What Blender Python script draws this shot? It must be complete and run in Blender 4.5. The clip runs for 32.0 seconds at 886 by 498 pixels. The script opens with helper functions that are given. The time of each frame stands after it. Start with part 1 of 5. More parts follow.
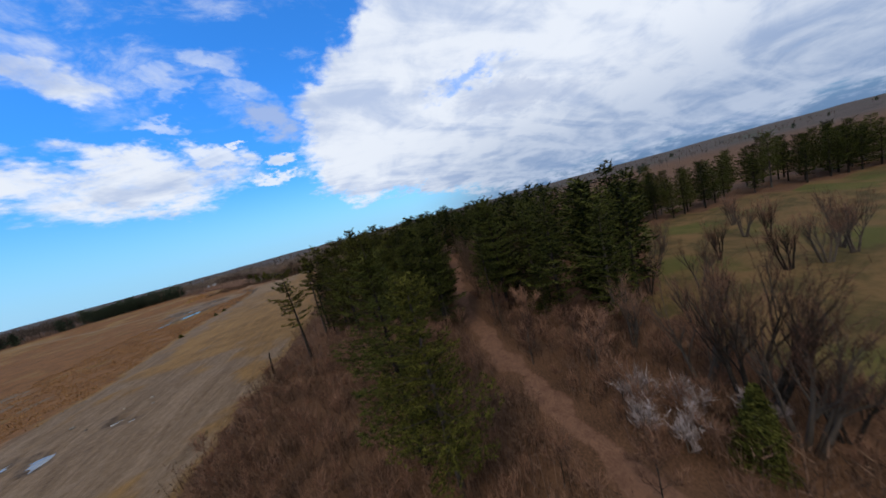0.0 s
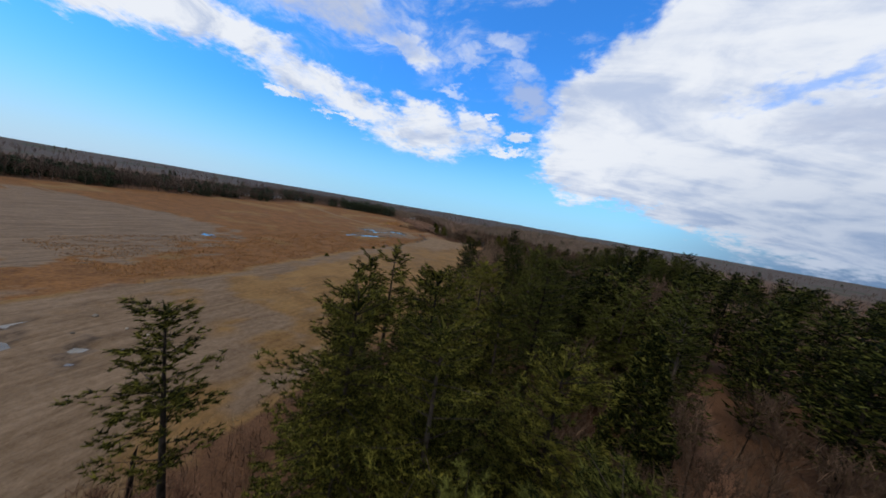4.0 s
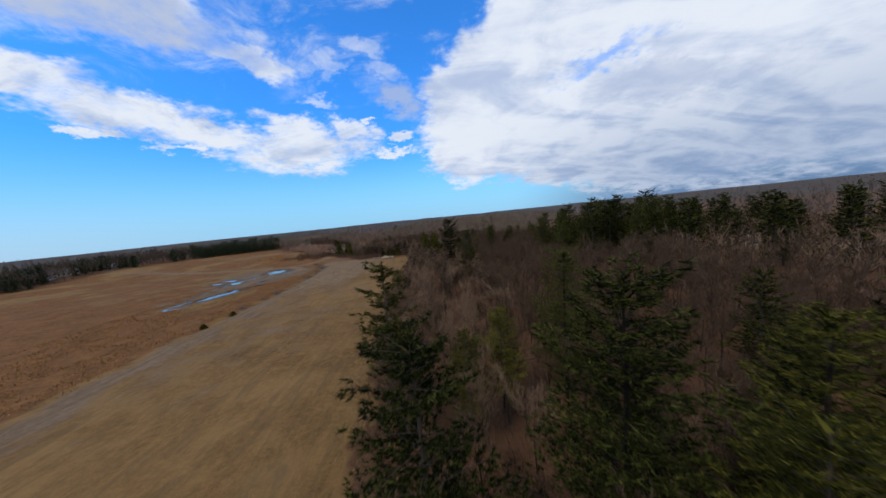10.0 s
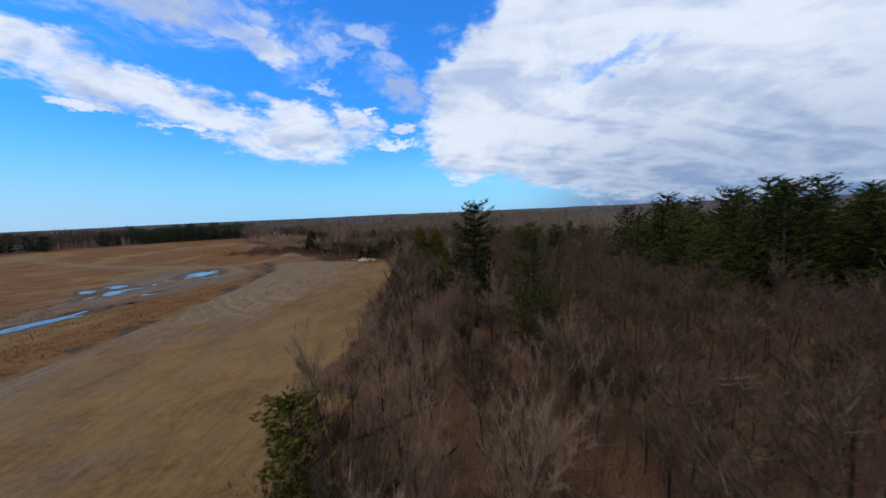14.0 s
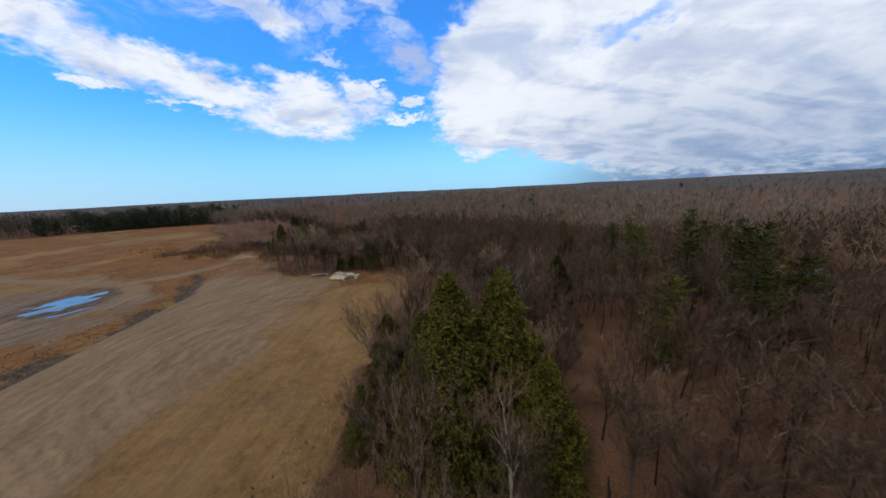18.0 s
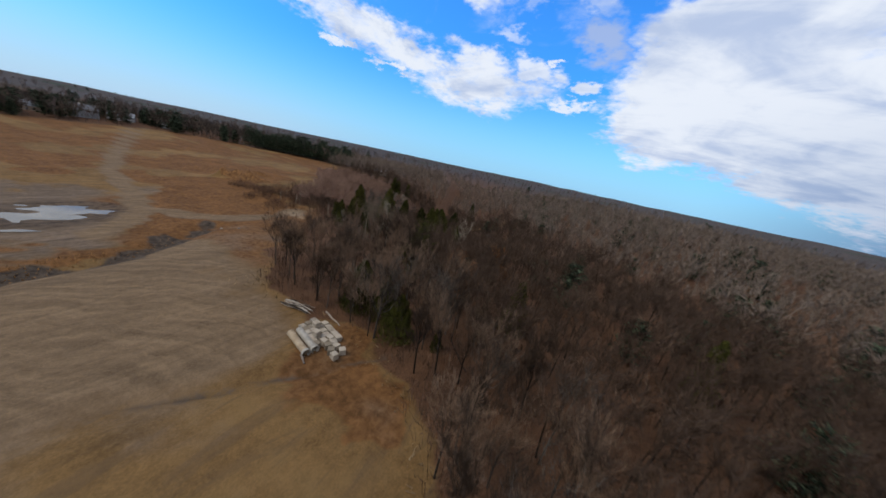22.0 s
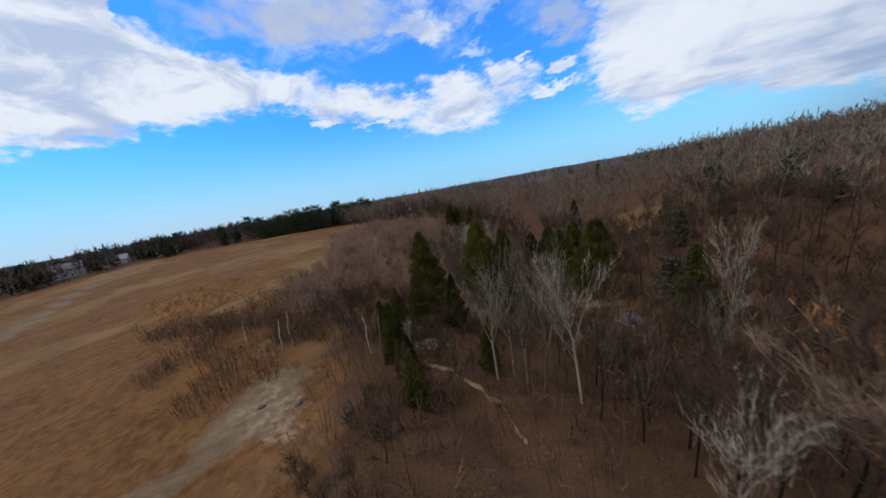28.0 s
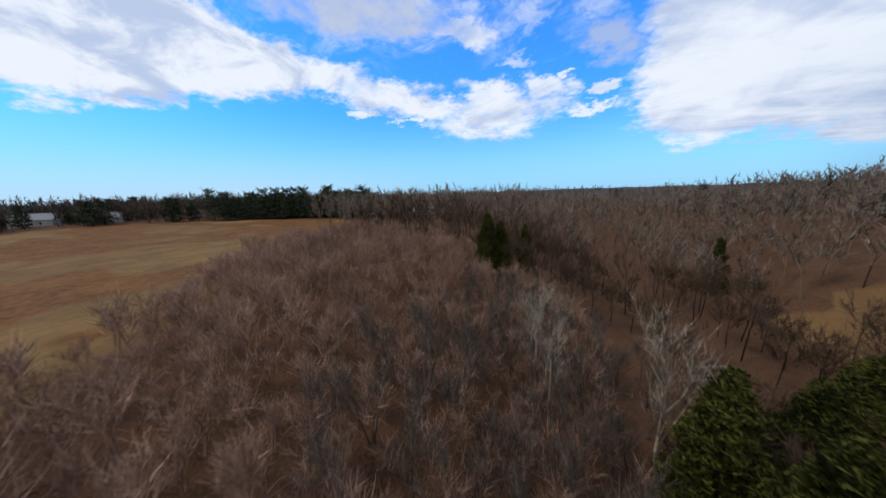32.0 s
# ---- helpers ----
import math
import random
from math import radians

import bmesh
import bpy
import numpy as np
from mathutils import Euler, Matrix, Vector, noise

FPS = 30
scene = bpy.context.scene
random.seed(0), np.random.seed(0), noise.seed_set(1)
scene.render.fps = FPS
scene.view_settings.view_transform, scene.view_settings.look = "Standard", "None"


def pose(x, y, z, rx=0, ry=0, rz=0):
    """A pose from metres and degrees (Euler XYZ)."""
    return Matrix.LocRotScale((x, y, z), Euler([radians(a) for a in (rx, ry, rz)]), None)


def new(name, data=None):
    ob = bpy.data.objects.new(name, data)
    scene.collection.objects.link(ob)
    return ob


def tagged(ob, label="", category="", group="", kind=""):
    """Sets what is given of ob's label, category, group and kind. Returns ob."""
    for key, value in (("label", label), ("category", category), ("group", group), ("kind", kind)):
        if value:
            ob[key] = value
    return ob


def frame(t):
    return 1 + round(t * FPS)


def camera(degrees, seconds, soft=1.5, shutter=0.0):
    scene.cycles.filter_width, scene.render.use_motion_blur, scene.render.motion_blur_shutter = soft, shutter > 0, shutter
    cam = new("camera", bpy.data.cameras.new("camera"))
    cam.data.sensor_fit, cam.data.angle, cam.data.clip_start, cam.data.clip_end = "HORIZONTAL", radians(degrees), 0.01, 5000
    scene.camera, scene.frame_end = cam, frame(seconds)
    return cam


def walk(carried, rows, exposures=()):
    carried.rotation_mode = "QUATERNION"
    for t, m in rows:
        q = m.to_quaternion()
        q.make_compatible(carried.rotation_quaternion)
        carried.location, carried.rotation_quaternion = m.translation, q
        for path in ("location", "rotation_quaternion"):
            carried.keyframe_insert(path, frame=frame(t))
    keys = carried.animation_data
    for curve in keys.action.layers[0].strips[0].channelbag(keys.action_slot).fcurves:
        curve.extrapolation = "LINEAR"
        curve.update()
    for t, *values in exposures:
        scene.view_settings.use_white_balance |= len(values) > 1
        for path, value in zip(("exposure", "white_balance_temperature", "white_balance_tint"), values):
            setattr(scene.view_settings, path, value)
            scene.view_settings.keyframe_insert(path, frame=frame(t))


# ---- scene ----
PATH = [  # seconds, place, then yaw to the left, pitch up and roll in degrees
    (0.0, 0.00, 0.00, 20.68, -19.40, -7.58, -15.20),
    (0.5, 2.39, 6.00, 20.26, -18.19, -6.82, -11.35),
    (1.0, 4.78, 12.32, 19.89, -14.82, -4.98, -5.66),
    (1.5, 6.67, 18.41, 19.83, -8.69, -2.16, 1.30),
    (2.0, 8.18, 24.57, 20.56, -1.00, -0.29, 7.90),
    (2.5, 8.92, 30.91, 21.73, 7.15, -0.11, 13.27),
    (3.0, 8.68, 36.76, 22.87, 12.75, -1.54, 15.06),
    (3.5, 7.52, 42.10, 23.97, 15.82, -4.41, 13.46),
    (4.0, 5.94, 46.77, 24.99, 16.49, -7.75, 9.74),
    (4.5, 4.42, 50.60, 25.89, 14.89, -10.58, 5.13),
    (5.0, 3.02, 53.58, 26.65, 11.05, -12.73, -0.14),
    (5.5, 1.74, 56.14, 27.01, 7.14, -13.91, -4.40),
    (6.0, 0.39, 59.91, 26.96, 4.36, -14.27, -7.44),
    (6.5, -1.03, 64.35, 26.62, 2.47, -13.61, -8.91),
    (7.0, -2.28, 69.27, 25.91, 1.26, -12.02, -9.18),
    (7.5, -3.35, 74.39, 24.98, 0.42, -9.94, -8.97),
    (8.0, -4.21, 79.64, 24.04, -0.28, -7.99, -8.51),
    (8.5, -4.83, 85.18, 23.34, -0.70, -6.67, -7.99),
    (9.0, -5.11, 90.84, 22.98, -0.75, -6.15, -7.35),
    (9.5, -4.91, 96.24, 22.80, -0.79, -6.11, -6.58),
    (10.0, -4.51, 101.97, 22.89, -0.67, -6.88, -5.86),
    (10.5, -4.06, 107.97, 23.12, -0.35, -7.79, -4.67),
    (11.0, -3.93, 113.71, 23.18, -0.22, -8.79, -3.36),
    (11.5, -4.10, 119.55, 22.83, -0.09, -9.34, -1.98),
    (12.0, -4.19, 125.71, 22.33, 0.06, -9.56, -1.07),
    (12.5, -4.97, 131.93, 21.87, -0.26, -9.19, -0.62),
    (13.0, -5.92, 138.98, 21.47, -0.67, -8.95, -0.93),
    (13.5, -6.59, 147.06, 20.81, -1.08, -8.19, -1.67),
    (14.0, -6.98, 154.65, 20.36, -1.41, -7.77, -2.57),
    (14.5, -7.06, 161.40, 20.20, -1.47, -7.58, -2.71),
    (15.0, -6.69, 167.69, 20.24, -0.78, -7.60, -1.69),
    (15.5, -6.66, 173.96, 20.30, 0.49, -7.86, 0.02),
    (16.0, -7.05, 180.43, 20.63, 1.63, -8.49, 1.16),
    (16.5, -7.83, 187.07, 21.19, 2.56, -9.46, 1.66),
    (17.0, -8.83, 193.72, 21.75, 2.94, -10.55, 1.29),
    (17.5, -9.86, 200.23, 22.04, 2.40, -11.54, -0.21),
    (18.0, -10.88, 206.56, 22.03, 0.89, -12.39, -2.87),
    (18.5, -11.74, 212.56, 21.79, 0.04, -12.67, -4.07),
    (19.0, -12.23, 218.64, 21.53, 0.24, -12.37, -3.17),
    (19.5, -12.47, 224.81, 21.39, 1.45, -11.44, -0.41),
    (20.0, -13.02, 231.35, 21.42, 3.41, -10.85, 2.52),
    (20.5, -13.66, 238.13, 21.72, 5.99, -11.05, 5.13),
    (21.0, -13.98, 244.21, 22.52, 10.07, -12.51, 7.49),
    (21.5, -14.56, 250.25, 23.27, 16.26, -14.83, 9.77),
    (22.0, -16.15, 256.38, 23.59, 24.07, -17.39, 12.02),
    (22.5, -18.77, 262.37, 23.04, 32.59, -19.54, 13.35),
    (23.0, -22.04, 267.76, 21.96, 40.44, -20.29, 13.41),
    (23.5, -25.76, 272.37, 21.07, 46.36, -19.16, 12.36),
    (24.0, -29.93, 276.70, 20.11, 49.95, -15.81, 10.51),
    (24.5, -34.52, 280.46, 19.30, 50.99, -12.31, 7.28),
    (25.0, -39.80, 283.59, 18.64, 49.13, -10.32, 2.59),
    (25.5, -45.12, 286.57, 17.97, 45.41, -9.97, -2.87),
    (26.0, -50.03, 289.27, 17.37, 41.01, -10.40, -7.42),
    (26.5, -53.57, 291.75, 16.69, 37.06, -11.31, -10.94),
    (27.0, -57.22, 294.56, 16.22, 34.29, -11.97, -12.38),
    (27.5, -60.96, 297.71, 15.94, 32.64, -12.36, -11.86),
    (28.0, -64.61, 301.28, 15.73, 31.84, -12.42, -10.27),
    (28.5, -68.05, 305.33, 15.44, 31.58, -12.07, -8.45),
    (29.0, -71.22, 309.87, 15.04, 31.83, -11.32, -6.56),
    (29.5, -74.80, 315.16, 14.65, 31.92, -10.95, -5.46),
    (30.0, -78.76, 321.08, 14.22, 31.85, -10.86, -4.75),
    (30.5, -82.32, 327.02, 13.69, 32.00, -10.80, -4.04),
    (31.0, -85.20, 332.10, 13.56, 32.50, -10.87, -3.83),
    (31.5, -87.89, 336.64, 13.17, 33.32, -10.84, -3.13),
    (32.0, -90.88, 342.48, 13.55, 34.68, -11.47, -2.06),
]
cam = camera(116.88, 32.0, soft=1.6, shutter=0.25)


def aimed(x, y, z, yaw, pitch, roll):
    return pose(x, y, z, 0, 0, yaw) @ pose(0, 0, 0, 90 + pitch, 0, 0) @ pose(0, 0, 0, 0, 0, roll)


EXPOSURES = [(0.0, 0.0, 6300, 10), (1.0, -0.12, 6150, 10), (2.0, -0.17, 6050, 10), (4.0, 0.0, 6500, 10), (5.0, 0.10, 7050, 11), (6.0, 0.14, 7050, 11), (7.0, 0.08, 6800, 11), (9.0, -0.04, 6380, 10), (14.0, -0.06, 6050, 10), (18.0, 0.08, 6450, 10), (19.0, 0.06, 6450, 10), (20.0, -0.10, 6150, 10),
             (22.0, 0.0, 6300, 10), (23.0, 0.24, 7000, 8), (24.0, 0.13, 6600, 9), (25.0, 0.0, 6350, 9), (26.0, 0.0, 6300, 10), (29.0, -0.05, 6250, 10), (32.0, 0.05, 6300, 10)]
walk(cam, [(row[0], aimed(*row[1:])) for row in PATH], EXPOSURES)

# ---- light ----
SUN_AZIMUTH, SUN_HEIGHT = 225.0, 54.0  # degrees to the right of +y, degrees up
sun = new("sun", bpy.data.lights.new("sun", "SUN"))
sun.data.energy, sun.data.angle, sun.data.color = 1.6, radians(14), (1.0, 0.92, 0.80)
toward = Vector((math.sin(radians(SUN_AZIMUTH)) * math.cos(radians(SUN_HEIGHT)), math.cos(radians(SUN_AZIMUTH)) * math.cos(radians(SUN_HEIGHT)), math.sin(radians(SUN_HEIGHT))))
sun.matrix_world = Matrix.Translation((0, 0, 60)) @ toward.to_track_quat("Z", "Y").to_matrix().to_4x4()


class Nodes:
    """A small writer of node trees."""

    def __init__(self, tree):
        self.tree = tree
        tree.nodes.clear()

    def add(self, kind, inputs=(), operation=None, data_type=None, blend_type=None, attribute_name=None):
        node = self.tree.nodes.new(kind)
        if operation:
            node.operation = operation
        if data_type:
            node.data_type, node.blend_type = data_type, blend_type
        if attribute_name:
            node.attribute_name = attribute_name
        for key, value in dict(inputs).items():
            if isinstance(value, bpy.types.NodeSocket):
                self.tree.links.new(value, node.inputs[key])
            elif value is not None:
                node.inputs[key].default_value = value
        return node

    def math(self, op, a, b=None):
        return self.add("ShaderNodeMath", {k: v for k, v in enumerate((a, b)) if v is not None}, operation=op).outputs[0]

    def mix(self, factor, a, b, blend="MIX"):
        node = self.add("ShaderNodeMix", {0: factor, 6: a, 7: b}, data_type="RGBA", blend_type=blend)
        return node.outputs[2]

    def step(self, value, low, high):
        node = self.add("ShaderNodeMapRange", {0: value, 1: low, 2: high, 3: 0.0, 4: 1.0})
        node.interpolation_type = "SMOOTHSTEP"
        return node.outputs[0]

    def noise(self, vector, scale, detail=4.0, rough=0.55, warp=0.0):
        return self.add("ShaderNodeTexNoise", {"Vector": vector, "Scale": scale, "Detail": detail, "Roughness": rough, "Distortion": warp}).outputs["Fac"]


def rgb(r, g, b):
    return (r, g, b, 1.0)


def make_sky():
    world = bpy.data.worlds.new("sky")
    scene.world, world.use_nodes = world, True
    n = Nodes(world.node_tree)
    sky = n.add("ShaderNodeTexSky")
    sky.sky_type, sky.sun_disc, sky.sun_elevation, sky.sun_rotation = "NISHITA", False, radians(SUN_HEIGHT), radians(SUN_AZIMUTH)
    sky.air_density, sky.dust_density, sky.ozone_density, sky.altitude = 1.0, 0.3, 3.0, 50
    way = n.add("ShaderNodeTexCoord").outputs["Generated"]
    axes = n.add("ShaderNodeSeparateXYZ", {0: way}).outputs
    true_height = n.math("MULTIPLY", n.math("ARCSINE", axes[2]), 180 / math.pi)
    azimuth = n.math("MULTIPLY", n.math("ARCTAN2", n.math("MULTIPLY", axes[0], -1.0), axes[1]), 180 / math.pi)
    true_azimuth = azimuth
    height = true_height
    lift = n.math("ADD", n.math("MAXIMUM", axes[2], 0.0), 0.30)
    plane = n.add("ShaderNodeCombineXYZ", {0: n.math("DIVIDE", axes[0], lift), 1: n.math("DIVIDE", axes[1], lift), 2: axes[2]}).outputs[0]
    coarse = n.noise(plane, 2.3, 8.0, 0.60, 0.35)
    fine = n.noise(plane, 8.0, 8.0, 0.62, 0.3)
    for size, wide_, high_ in ((5.0, 5.0, 2.6), (14.0, 2.6, 1.6), (40.0, 1.1, 0.75)):  # frays every outline
        parts = n.add("ShaderNodeSeparateColor", {0: n.add("ShaderNodeTexNoise", {"Vector": plane, "Scale": size, "Detail": 3.0, "Roughness": 0.6}).outputs["Color"]}).outputs
        azimuth = n.math("ADD", azimuth, n.math("MULTIPLY", n.math("SUBTRACT", parts[0], 0.5), 2 * wide_))
        height = n.math("ADD", height, n.math("MULTIPLY", n.math("SUBTRACT", parts[1], 0.5), 2 * high_))
    ragged = n.math("ADD", n.math("MULTIPLY", n.math("SUBTRACT", coarse, 0.5), 2.6), n.math("MULTIPLY", n.math("SUBTRACT", fine, 0.5), 2.4))

    def patch(a, e, ra, re, tilt=0.0):
        """A cloud's soft body: 1 in its middle, 0 at its rim, less outside. a, e: azimuth and height; tilt: rise per degree of azimuth."""
        da = n.math("SUBTRACT", azimuth, a)
        de = n.math("SUBTRACT", n.math("SUBTRACT", height, e), n.math("MULTIPLY", da, tilt))
        square = n.math("ADD", n.math("POWER", n.math("ABSOLUTE", n.math("DIVIDE", da, ra)), 2.0), n.math("POWER", n.math("ABSOLUTE", n.math("DIVIDE", de, re)), 2.0))
        return n.math("SUBTRACT", 1.0, n.math("SQRT", square))

    def over(value, bound):
        return n.math("MAXIMUM", n.math("SUBTRACT", value, bound), 0.0)

    # The wide bank to the right: its rim bulges at mid height and leans back above, and its base is level.
    rim = n.math("SUBTRACT", 4.0, n.math("MULTIPLY", over(height, 17.0), 0.45))
    rim = n.math("SUBTRACT", rim, n.math("MULTIPLY", over(height, 26.0), 1.1))
    rim = n.math("SUBTRACT", rim, n.math("MULTIPLY", over(n.math("MULTIPLY", height, -1.0), -13.0), 1.1))
    bank = n.math("DIVIDE", n.math("SUBTRACT", rim, azimuth), 9.0)
    base = n.math("SUBTRACT", 5.5, n.math("MULTIPLY", n.step(azimuth, -12.0, -36.0), 5.5))
    bank = n.math("MINIMUM", bank, n.math("DIVIDE", n.math("SUBTRACT", height, base), 4.0))
    bank = n.math("MINIMUM", bank, 0.9)
    # The bank to the left, low-based, its top sloping down towards the chain of heaps.
    top = n.math("ADD", 22.5, n.math("MULTIPLY", over(azimuth, 54.0), 0.22))
    top = n.math("ADD", top, n.math("MULTIPLY", over(azimuth, 72.0), 2.6))
    foot = n.math("SUBTRACT", 18.0, n.math("MULTIPLY", over(azimuth, 58.0), 0.24))
    foot = n.math("MAXIMUM", foot, 11.5)
    left = n.math("MINIMUM", n.math("DIVIDE", n.math("SUBTRACT", height, foot), 3.0), n.math("DIVIDE", n.math("SUBTRACT", top, height), 3.0))
    left = n.math("MINIMUM", left, n.math("DIVIDE", n.math("SUBTRACT", azimuth, 47.0), 8.0))
    left = n.math("MINIMUM", left, 0.75)
    heaps = patch(23.5, 14.2, 13.5, 4.3, -0.02)
    for one in ((24.0, 17.6, 7.0, 2.6, 0.05), (36.5, 16.0, 8.5, 3.4, 0.10), (46.0, 18.2, 11.0, 3.2, 0.10), (54.0, 20.0, 8.0, 3.0, 0.1), (41.0, 13.6, 3.6, 0.9, 0.05), (48.0, 15.1, 4.5, 0.8, 0.05)):
        heaps = n.math("MAXIMUM", heaps, patch(*one))
    # Small puffs between the heaps and the bank; their rims are firmer.
    puffs = patch(14.6, 17.7, 4.6, 2.1, 0.18)
    for one in ((11.4, 18.9, 1.5, 0.6, 0.0), (5.6, 16.5, 3.9, 1.15, -0.14), (7.2, 13.3, 5.4, 1.2, 0.0)):
        puffs = n.math("MAXIMUM", puffs, patch(*one))
    wisps = patch(18.5, 28.2, 4.0, 2.6, 0.2)
    for one in ((16.5, 26.2, 3.4, 2.0, -0.3), (8.0, 27.0, 6.0, 2.4, 0.2), (19.5, 21.8, 4.0, 1.2, 0.25), (12.0, 30.5, 5.0, 2.0, 0.1)):
        wisps = n.math("MAXIMUM", wisps, patch(*one))
    # A grey-bottomed sheet higher up, and a thin grey flank beside the bank.
    sheet = n.math("MAXIMUM", patch(46.0, 29.6, 22.0, 4.4, 0.0), patch(31.0, 27.5, 9.0, 2.8, 0.22))
    flank = patch(4.5, 22.4, 5.0, 3.6, 0.1)
    high = n.math("MINIMUM", n.math("DIVIDE", n.math("SUBTRACT", height, 40.0), 18.0), 0.3)
    body = n.math("MAXIMUM", n.math("MAXIMUM", n.math("MINIMUM", heaps, 0.55), n.math("MAXIMUM", bank, left)), n.math("MAXIMUM", high, n.math("MINIMUM", sheet, 0.40)))
    cover = n.step(n.math("ADD", body, n.math("MULTIPLY", ragged, 0.46)), -0.12, 0.60)
    small = n.step(n.math("ADD", n.math("MINIMUM", puffs, 0.7), n.math("MULTIPLY", ragged, 0.30)), -0.06, 0.62)
    cover = n.math("MAXIMUM", cover, n.math("MULTIPLY", small, 0.92))
    cover = n.math("MAXIMUM", cover, n.math("MULTIPLY", n.step(n.math("ADD", n.math("MINIMUM", wisps, 0.5), n.math("MULTIPLY", ragged, 0.55)), 0.0, 1.0), 0.75))
    cover = n.math("MAXIMUM", cover, n.math("MULTIPLY", n.step(n.math("ADD", flank, n.math("MULTIPLY", ragged, 0.3)), -0.1, 0.6), 0.72))
    veil = n.math("MULTIPLY", n.step(n.noise(n.add("ShaderNodeMapping", {0: plane, 1: (3.1, 1.7, 0.0), 3: (1.0, 1.5, 1.0)}).outputs[0], 3.4, 8.0, 0.66, 0.6), 0.50, 0.78), n.step(true_height, 18.0, 26.0))
    cover = n.math("MAXIMUM", cover, n.math("MULTIPLY", veil, 0.55))
    # Thin places in the bank through which blue shows.
    thin_spot = n.math("MULTIPLY", n.step(n.math("ADD", patch(-33.0, 22.5, 10.0, 2.2, -0.18), n.math("MULTIPLY", ragged, 0.75)), 0.1, 0.9), 0.6)
    cover = n.math("MULTIPLY", cover, n.math("SUBTRACT", 1.0, thin_spot))
    # Broad soft light and shade over the clouds, drawn out along the bank.
    streak = n.noise(n.add("ShaderNodeMapping", {0: plane, 2: (0, 0, 0.9), 3: (0.55, 1.7, 1.0)}).outputs[0], 1.9, 6.0, 0.55, 0.8)
    billow = n.noise(plane, 4.4, 6.0, 0.6, 0.5)
    share = n.math("MULTIPLY", n.step(true_azimuth, 45.0, 20.0), 0.62)
    shade = n.math("ADD", n.math("MULTIPLY", streak, share), n.math("MULTIPLY", billow, n.math("SUBTRACT", 1.0, share)))
    shade = n.step(shade, 0.37, 0.58)
    low = n.math("MULTIPLY", n.step(true_height, 20.0, 3.0), n.step(true_azimuth, -4.0, -42.0))
    cloud = n.mix(shade, rgb(4.9, 5.8, 7.7), rgb(8.3, 8.7, 9.4))
    grey = n.math("MAXIMUM", n.math("MULTIPLY", n.step(n.math("ADD", patch(48, 28.8, 23, 3.6, 0.02), n.math("MULTIPLY", ragged, 0.25)), -0.1, 0.5), 0.9), n.step(flank, -0.1, 0.3))
    grey = n.math("MAXIMUM", grey, n.math("MULTIPLY", n.step(n.math("ADD", patch(-42.0, 16.5, 14.0, 3.2, 0.18), n.math("MULTIPLY", ragged, 0.5)), 0.0, 0.7), 0.55))
    cloud = n.mix(grey, cloud, rgb(4.7, 5.4, 7.1))
    cloud = n.mix(n.math("MULTIPLY", low, 0.9), cloud, n.mix(shade, rgb(2.3, 3.3, 5.2), rgb(4.4, 5.2, 6.7)))
    tinted = n.mix(1.0, sky.outputs[0], n.mix(n.step(true_height, 8.0, 26.0), rgb(0.46, 1.40, 2.10), rgb(0.50, 1.62, 2.75)), "MULTIPLY")
    tinted = n.mix(n.math("MULTIPLY", n.step(true_height, 16.0, -1.0), 0.9), tinted, n.mix(n.math("MULTIPLY", n.step(true_azimuth, 25.0, 75.0), n.step(true_height, 12.0, 0.0)), rgb(3.5, 6.3, 8.9), rgb(5.0, 6.6, 8.5)))
    tinted = n.mix(n.math("MULTIPLY", n.step(true_height, 9.0, 0.0), n.step(true_azimuth, -14.0, -40.0)), tinted, rgb(1.5, 2.5, 4.2))
    both = n.mix(cover, tinted, cloud)
    back = n.add("ShaderNodeBackground", {"Color": both, "Strength": 0.1})
    n.tree.links.new(back.outputs[0], n.add("ShaderNodeOutputWorld").inputs[0])


make_sky()


# ---- materials ----
def material(name, build, rough=0.9, bump=0.0, specular=0.12):
    """build(n, where, pick) gives the colour socket and, if wanted, the height socket for relief."""
    m = bpy.data.materials.new(name)
    m.use_nodes = True
    n = Nodes(m.node_tree)
    where = n.add("ShaderNodeNewGeometry").outputs["Position"]
    made = build(n, where)
    colour, relief = made if isinstance(made, tuple) else (made, None)
    surface = n.add("ShaderNodeBsdfPrincipled", {"Base Color": colour, "Roughness": rough, "Specular IOR Level": specular})
    if relief is not None:
        n.tree.links.new(n.add("ShaderNodeBump", {"Height": relief, "Strength": bump, "Distance": 0.3}).outputs[0], surface.inputs["Normal"])
    n.tree.links.new(surface.outputs[0], n.add("ShaderNodeOutputMaterial").inputs[0])
    return m


def mottled(dark, light, scale, per_object=0.25, per_island=0.0):
    """Two tones broken up by noise, varied from object to object and from piece to piece."""

    def build(n, where):
        tone = n.noise(where, scale, 5.0, 0.65)
        other = n.add("ShaderNodeObjectInfo").outputs["Random"]
        tone = n.math("ADD", tone, n.math("MULTIPLY", n.math("SUBTRACT", other, 0.5), per_object * 2))
        if per_island:
            piece = n.add("ShaderNodeNewGeometry").outputs["Random Per Island"]
            tone = n.math("ADD", tone, n.math("MULTIPLY", n.math("SUBTRACT", piece, 0.5), per_island * 2))
        return n.mix(n.step(tone, 0.25, 0.75), rgb(*dark), rgb(*light))

    return build


def leafy(name, dark, light, per_object=0.3, per_island=0.45):
    return material(name, mottled(dark, light, 0.6, per_object, per_island), 0.8, specular=0.06)


